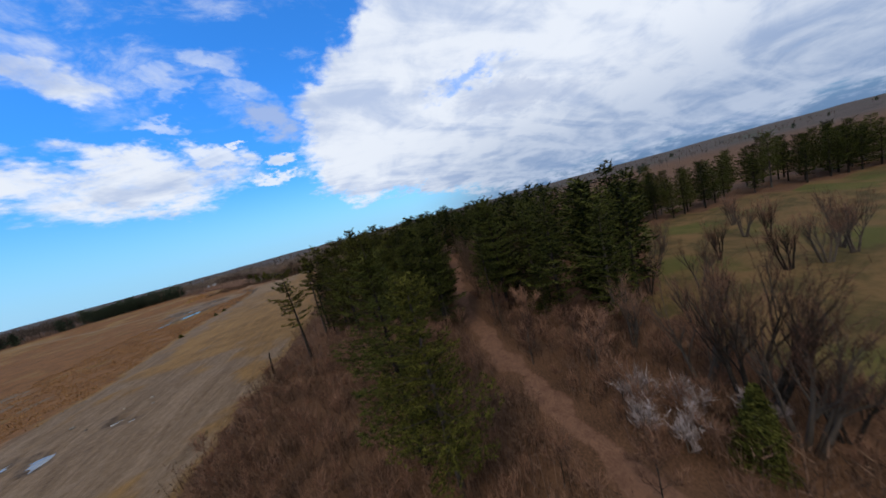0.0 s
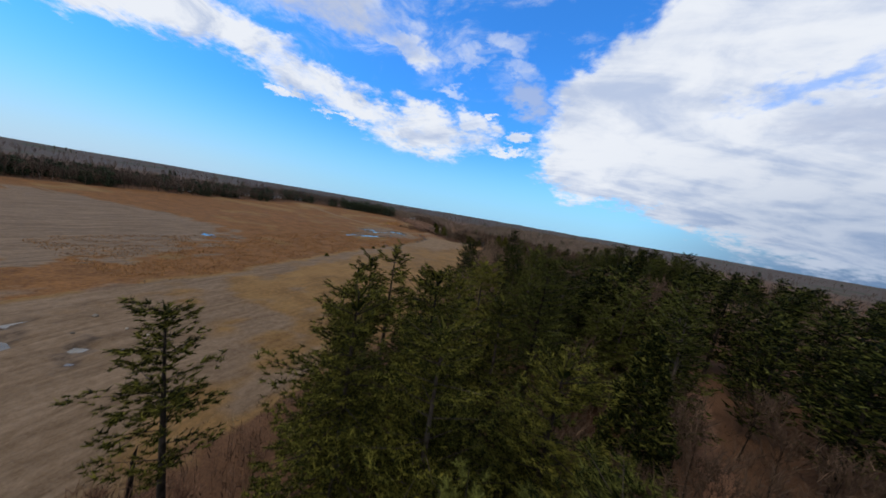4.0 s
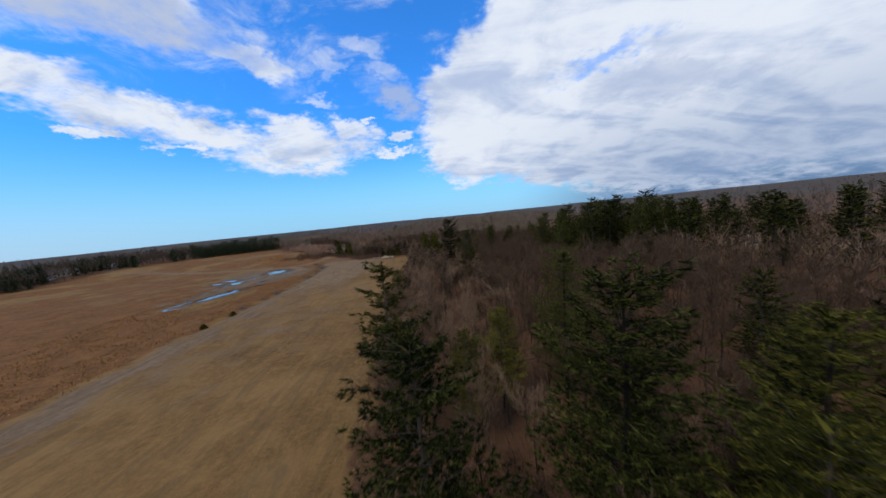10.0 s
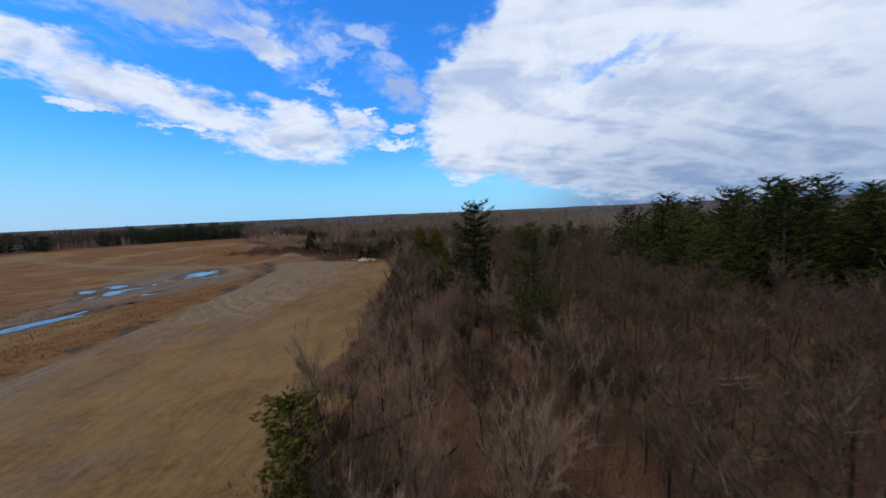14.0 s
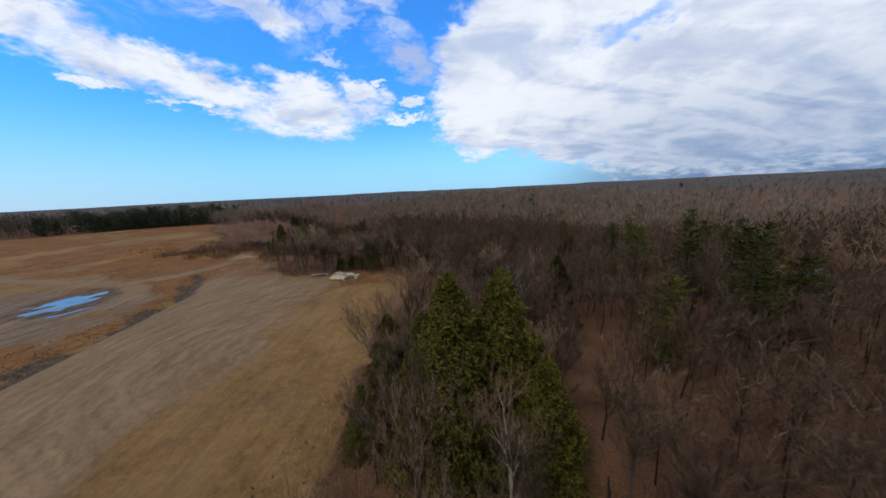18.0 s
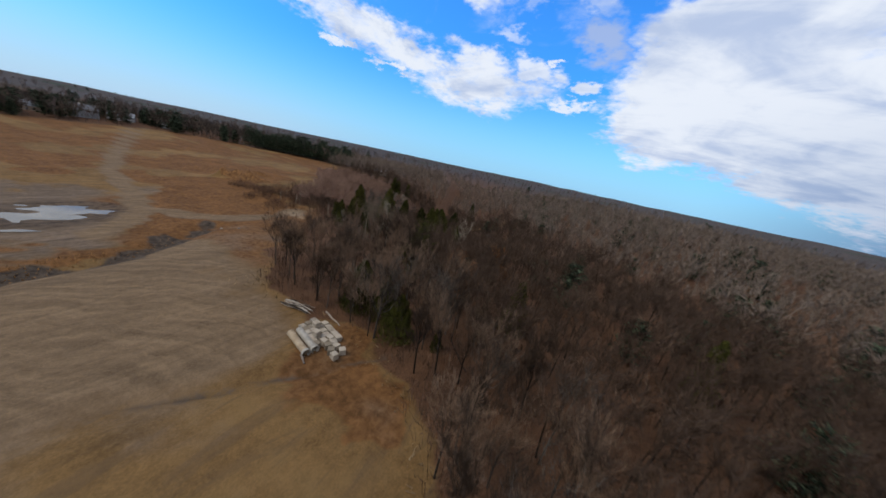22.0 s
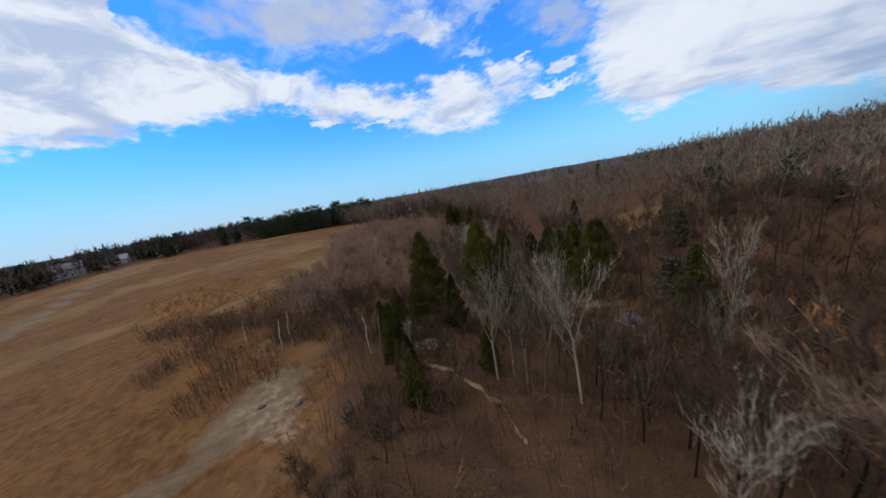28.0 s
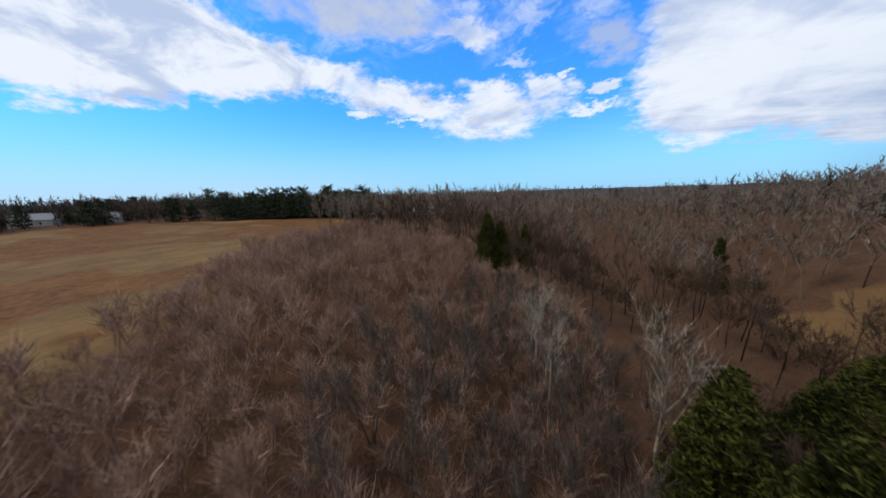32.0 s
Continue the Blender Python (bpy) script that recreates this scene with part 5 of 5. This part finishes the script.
def ribbed_tube(length, radius, ribs, sides=24):
    """An open tube with shallow ribs and a wall's thickness, lying along x."""
    shape = bmesh.new()
    rings = []
    for inner in (False, True):
        count = ribs * 2 if not inner else 1
        for k in range(count + 1):
            x = length * k / count
            r = radius * (1.0 if k % 2 else 0.955) if not inner else radius * 0.86
            rings.append([shape.verts.new((x, r * math.cos(2 * math.pi * j / sides), r * math.sin(2 * math.pi * j / sides))) for j in range(sides)])
    outer, inner = rings[: ribs * 2 + 1], rings[ribs * 2 + 1 :]
    def join(p, q):
        for j in range(sides):
            shape.faces.new((p[j], p[(j + 1) % sides], q[(j + 1) % sides], q[j]))
    for p, q in zip(outer, outer[1:]):
        join(p, q)
    join(inner[1], inner[0])
    join(outer[-1], inner[1])
    join(inner[0], outer[0])
    bmesh.ops.recalc_face_normals(shape, faces=list(shape.faces))
    return shape


def make_pipes():
    for (x, y), look_of, words in (((-42.1, 275.0), PIPE_TAN, "long tan drain pipe lying on dry ground"), ((-41.9, 276.0), PIPE_GREY, "long grey drain pipe beside concrete blocks")):
        base = new("drain_pipe")
        base.matrix_world = pose(x, y, float(land(x + 2, y)) + 0.40, 0, 0, -14)
        tagged(base, words, "drain pipe", "drain pipes")
        part("barrel", ribbed_tube(4.2, 0.42, 14), look_of, base)
        collar = ribbed_tube(0.35, 0.50, 2)
        bmesh.ops.translate(collar, verts=list(collar.verts), vec=(4.15, 0, 0))
        part("collar", collar, PIPE_GREY, base, "wider grey end collar")
    pole("wooden_post", (-38.2, 273.6), (-37.0, 273.1), 0.14, "short tan timber post beside the pipes")


def stick(a, b, radius, seed, sides=7):
    """A slightly bent, tapered, closed log between two points."""
    r = random.Random(seed)
    shape = bmesh.new()
    a, b = Vector(a), Vector(b)
    way = (b - a).normalized()
    side = way.cross(Vector((0, 0, 1))).normalized()
    up = side.cross(way)
    rings = []
    for k in range(5):
        f = k / 4
        spot = a.lerp(b, f) + (side * r.uniform(-1, 1) + up * r.uniform(0, 0.6)) * 0.04 * (b - a).length * (0 < k < 4)
        rad = radius * (1.05 - 0.45 * f) * r.uniform(0.92, 1.08)
        rings.append([shape.verts.new(spot + rad * (math.cos(6.2832 * j / sides) * side + math.sin(6.2832 * j / sides) * up)) for j in range(sides)])
    for p, q in zip(rings, rings[1:]):
        for j in range(sides):
            shape.faces.new((p[j], p[(j + 1) % sides], q[(j + 1) % sides], q[j]))
    shape.faces.new(rings[0][::-1])
    shape.faces.new(rings[-1])
    return shape


def pole(name, a, b, radius, words, category="log", group=""):
    """A log lying on the ground between two plan points."""
    base = new(name)
    za, zb = float(land(*a)) + radius * 0.8, float(land(*b)) + radius * 0.5
    base.matrix_world = pose(a[0], a[1], za)
    part("stem", stick((0, 0, 0), (b[0] - a[0], b[1] - a[1], zb - za), radius, int(abs(a[0] * 7 + a[1]))), BARK if name == "fallen_log" else DEAD_WOOD, base)
    return tagged(base, words, category, group)


make_pipes()
pole("log", (-43.2, 281.2), (-39.4, 280.2), 0.13, "pale barkless log lying in dry grass")
for k, (a, b, r) in enumerate((((-15.5, 177), (-7.5, 181), 0.16), ((-13, 171.5), (-6, 175.5), 0.14), ((-11, 176), (-7, 173), 0.10), ((-9.8, 151), (-5.4, 149.6), 0.13), ((2, 152), (5, 158), 0.14), ((-4, 190), (1, 193.5), 0.15), ((3, 140.6), (9.5, 141.3), 0.2),
                                ((-3, 218), (0.5, 223), 0.14), ((-26, 288), (-22, 284), 0.12), ((-62, 309), (-58, 305), 0.12))):
    pole("fallen_log", a, b, r * 0.8, "fallen grey log on brown leaf litter", "log", "fallen logs in the woods")


def leaning_sapling(a, b, top, radius):
    """A thin pale stem rising from a to stand over b at a height."""
    base = new("leaning_sapling")
    za = float(land(*a)) - 0.1
    base.matrix_world = pose(a[0], a[1], za)
    part("stem", stick((0, 0, 0), (b[0] - a[0], b[1] - a[1], top), radius, int(abs(a[0] * 13 + top)), 6), PALE_BARK, base)
    tagged(base, "thin leaning pale sapling in brown scrub", "sapling", "leaning saplings")


for a, b, high in (((-98.6, 315.8), (-99.6, 316.8), 3.4), ((-98.2, 316.9), (-98.9, 317.6), 4.2), ((-105.1, 314.9), (-106.2, 315.6), 2.8), ((-103.8, 315.7), (-104.6, 316.5), 3.2), ((-87.3, 319.2), (-88.3, 320), 4.0), ((-85.9, 319.4), (-86.4, 320.6), 4.4)):
    leaning_sapling(a, b, high, 0.06)


def make_brush_pile():
    base = new("brush_pile")
    x, y = -46.6, 279.4
    base.matrix_world = pose(x, y, float(land(x, y)), 0, 0, 6)
    tagged(base, "heap of pale and dark cut branches in dry grass", "brush pile")
    r = random.Random(8)
    for k in range(26):
        layer = 0.08 + 0.05 * (k // 4)
        a = (r.uniform(-2.9, -1.4), r.uniform(-0.9, 0.9), layer)
        b = (r.uniform(1.2, 2.6), 0.55 * a[1] + r.uniform(-0.7, 0.7), layer + r.uniform(-0.05, 0.35))
        part("branch", stick(a, b, r.uniform(0.035, 0.085), k, 5), DEAD_WOOD if k % 3 else BARK, base)


make_brush_pile()


def make_snag():
    base = new("dead_tree")
    base.matrix_world = pose(-18.3, 57.6, float(land(-18.3, 57.6)) - 0.1, 0, 4, 20)
    tagged(base, "broken dead tree trunk standing at the field edge", "dead tree")
    shape = Shape(3)
    for k in range(4):
        shape.tube((0, 0, k), (0.05 * k, 0, k + 1), 0.19 - 0.025 * k, 0.165 - 0.025 * k, 8)
    shape.blade((0.1, 0, 3.8), (0.25, 0.05, 4.6), 0.2)
    ob = new("trunk", shape.data("trunk", BARK))
    ob.parent = base
    limb = Shape(4)
    limb.tube((0.1, 0, 2.6), (0.7, 0.3, 3.3), 0.05, 0.02, 5)
    ob = new("broken_limb", limb.data("broken_limb", DEAD_WOOD))
    ob.parent = base


make_snag()


def make_rocks():
    r = random.Random(11)
    for k, (x, y, size) in enumerate(((-54.3, 69.7, 1.1), (-50, 66, 0.6), (-47, 70, 0.7), (-43, 70.5, 0.9), (-41, 67, 0.6), (-88, 311, 0.9), (-91, 309.5, 0.7), (-85, 288, 0.8), (-83, 290.5, 0.6))):
        shape = bmesh.new()
        bmesh.ops.create_icosphere(shape, subdivisions=2, radius=1.0)
        for v in shape.verts:
            v.co *= 1 + 0.28 * noise.noise(v.co * 1.7 + Vector((k * 5.1, 0, 0)))
            v.co = Vector((v.co.x, v.co.y * 0.75, v.co.z * 0.5)) * size * 0.42
        data = bpy.data.meshes.new("boulder")
        shape.to_mesh(data)
        shape.free()
        data.materials.append(ROCK)
        ob = new("boulder", data)
        ob.matrix_world = pose(x, y, float(land(x, y)) + 0.1 * size, 0, 0, r.uniform(0, 360))
        tagged(ob, "pale grey boulder lying on bare earth", "boulder", "boulders")


make_rocks()


def make_eroded_bank():
    """A ragged face of bare sand under an overhanging turf edge, along a bent line."""
    r = random.Random(21)
    soil = material("bare_sand_face", lambda n, w: (mottled((0.13, 0.090, 0.052), (0.34, 0.25, 0.155), 1.3, 0.1)(n, w), n.noise(w, 3.0, 6.0)), 0.95, bump=0.6)
    steps, rows = 54, 6
    length = [0.0]
    for p, q in zip(BANK, BANK[1:]):
        length.append(length[-1] + math.dist(p, q))
    points, faces = [], []
    for k in range(steps + 1):
        d = length[-1] * k / steps
        x, y = np.interp(d, length, [p[0] for p in BANK]), np.interp(d, length, [p[1] for p in BANK])
        tall = 3.0 * math.sin(math.pi * min(max(k / steps, 0.04), 0.96)) ** 0.5 * (0.75 + 0.5 * noise.noise(Vector((d * 0.7, 0, 3))))
        head = float(land(x, y + 0.4)) + 0.25
        for j in range(rows + 1):
            f = j / rows
            bulge = 0.35 * noise.noise(Vector((d * 0.9, f * 2.0, 0))) + 0.12 * noise.noise(Vector((d * 3.0, f * 6.0, 1)))
            points.append((x + 0.35 * f + 0.3 * bulge, y + 0.5 - 1.4 * f ** 1.4 - bulge, head - tall * f - 0.1 * r.random() * f))
    for k in range(steps):
        for j in range(rows):
            p = k * (rows + 1) + j
            faces.append((p, p + 1, p + rows + 2, p + rows + 1))
    tagged(new("eroded_bank", mesh_of("eroded_bank", points, faces, soil, smooth=True)), "eroded bank of bare tan sand under turf", "sand bank", kind="structure")


make_eroded_bank()

# ---- houses beyond the field ----
WALLS = [material("white_clapboard", mottled((0.36, 0.35, 0.34), (0.54, 0.53, 0.51), 0.8, 0.1), 0.7), material("grey_clapboard", mottled((0.28, 0.29, 0.31), (0.42, 0.43, 0.45), 0.8, 0.1), 0.7),
         material("tan_clapboard", mottled((0.36, 0.28, 0.20), (0.50, 0.41, 0.31), 0.8, 0.1), 0.7)]
ROOF = material("grey_shingles", mottled((0.10, 0.10, 0.11), (0.24, 0.24, 0.25), 1.5, 0.3), 0.85)
GLASS = material("window_glass", lambda n, w: n.mix(n.noise(w, 0.5), rgb(0.015, 0.018, 0.022), rgb(0.04, 0.045, 0.05)), 0.08, specular=0.6)
TRIM = material("white_trim", mottled((0.60, 0.60, 0.58), (0.80, 0.80, 0.78), 2.0, 0.05), 0.6)


def boxed(x0, y0, z0, x1, y1, z1):
    shape = bmesh.new()
    bmesh.ops.create_cube(shape, size=1.0)
    for v in shape.verts:
        v.co = Vector(((x0, x1)[v.co.x > 0], (y0, y1)[v.co.y > 0], (z0, z1)[v.co.z > 0]))
    return shape


def house(x, y, turn, wide, deep, high, wall_look, words):
    base = new("house")
    base.matrix_world = pose(x, y, float(land(x, y)) - 0.2, 0, 0, turn)
    tagged(base, words, "house", "houses beyond the field")
    w, d = wide / 2, deep / 2
    shape = boxed(-w, -d, 0, w, d, high)
    peak = deep * 0.36
    for sx in (-w, w):  # gables
        a, b, c = shape.verts.new((sx, -d, high)), shape.verts.new((sx, d, high)), shape.verts.new((sx, 0, high + peak))
        shape.faces.new((a, b, c))
    part("wall", shape, wall_look, base)
    roof = bmesh.new()
    for s in (-1, 1):
        lo, hi = (s * (d + 0.5), high - 0.15), (0, high + peak + 0.12)
        pts = [roof.verts.new((sx, yy, zz + lift)) for lift in (0, 0.16) for sx in (-w - 0.4, w + 0.4) for yy, zz in (lo, hi)]
        for f in ((0, 1, 3, 2), (4, 6, 7, 5), (0, 2, 6, 4), (1, 5, 7, 3), (0, 4, 5, 1), (2, 3, 7, 6)):
            roof.faces.new([pts[i] for i in f])
    bmesh.ops.recalc_face_normals(roof, faces=list(roof.faces))
    top = part("roof", roof, ROOF, base)
    part("chimney", boxed(-w * 0.4, -0.4, high, -w * 0.4 + 0.8, 0.4, high + peak + 1.0), WALLS[2], top)
    for s in (-1, 1):
        for k in range(int(wide // 2.6)):
            cx = -w + 1.5 + 2.6 * k
            for floor_z in ((1.0, 3.7) if high > 4.5 else (1.0,)):
                sash = part("window", boxed(cx - 0.55, s * (d + 0.03), floor_z, cx + 0.55, s * (d + 0.07), floor_z + 1.3), TRIM, base)
                part("pane", boxed(cx - 0.45, s * (d + 0.075), floor_z + 0.1, cx + 0.45, s * (d + 0.085), floor_z + 1.2), GLASS, sash)
    part("door", boxed(w + 0.02, -0.5, 0.2, w + 0.07, 0.5, 2.3), TRIM, base)


for k, (x, y, turn, wide, deep, high, look_index, words) in enumerate((
        (-312, 340, 70, 13, 8, 3.2, 0, "low white house with a grey shingle roof"), (-306, 322, 80, 11, 8, 5.2, 1, "grey two-storey house among bare trees"),
        (-318, 300, 95, 12, 8, 3.2, 2, "tan single-storey house behind bare trees"), (-300, 362, 60, 10, 7, 3.0, 0, "small white house beside dark pines"),
        (-308, 268, 90, 12, 8, 5.0, 0, "white two-storey house behind the field"), (-246, 428, 30, 11, 7, 3.0, 0, "white house among tall pines"),
        (-215, 446, 20, 10, 7, 3.0, 1, "grey house among tall pines"), (-168, 440, 15, 9, 7, 3.0, 2, "tan house behind the far woods"), (114, 203, 20, 7, 4, 1.7, 0, "low white building beside the far lawn"), (-305, 235, 85, 11, 8, 3.2, 1, "low grey house behind the field"))):
    house(x - (15 if x < -250 else 0), y, turn, wide, deep, high, WALLS[look_index], words)


# ---- grasses ----
def make_grass(name, places, tall, look_of, words, seed, blades=3):
    r = np.random.default_rng(seed)
    count = len(places)
    z = land(places[:, 0], places[:, 1])
    root = np.repeat(np.column_stack([places, z]), blades, 0)
    turn = r.uniform(0, 6.28, count * blades)
    root[:, 0] += r.normal(0, 0.25, count * blades)
    root[:, 1] += r.normal(0, 0.25, count * blades)
    side = np.stack([np.cos(turn), np.sin(turn), 0 * turn], 1) * r.uniform(0.04, 0.10, count * blades)[:, None]
    tip = root + np.stack([r.normal(0, 0.25, count * blades), r.normal(0, 0.25, count * blades), tall * r.uniform(0.5, 1.1, count * blades)], 1)
    points = np.stack([root - side, root + side, tip], 1).reshape(-1, 3)
    data = mesh_from_arrays(name, points, np.arange(len(points)).reshape(-1, 3), look_of)
    tagged(new(name, data), words, "grass", kind="stuff")


sedge_at = scatter(8000, (-118, 80), (-66, 280), 0.5, lambda x, y: inside(FIELD, x, y) & (along(GULLY, y) - x > 0) & (lumps(x, y, 13, 61) + 0.6 * lumps(x, y, 5, 62) > -0.3) & (np.min([puddle_reach(p, x, y) for p in PUDDLES], 0) > 1.5)
                   & (far_from_line(ROAD, x, y) > 4) & (far_from_line(SPUR, x, y) > 4) & (np.hypot((x + 108) * 0.9, (y - 262) * 0.75) > 24), 63)
make_grass("sedge", sedge_at, 0.38, SEDGE, "dry orange-brown sedge on wet ground", 64)
fringe = scatter(1800, (-60, 30), (-10, 300), 0.5, lambda x, y: inside(FIELD, x, y) & (far_from_line(FIELD[1:30], x, y) < 3 + 2 * lumps(x, y, 9, 66)), 67)
DRY = material("dry_grass", mottled((0.12, 0.078, 0.038), (0.28, 0.19, 0.10), 0.2, 0.2, 0.3), 0.9)
make_grass("dry_grass", fringe, 0.4, DRY, "dry tan grass along the wood edge", 68)
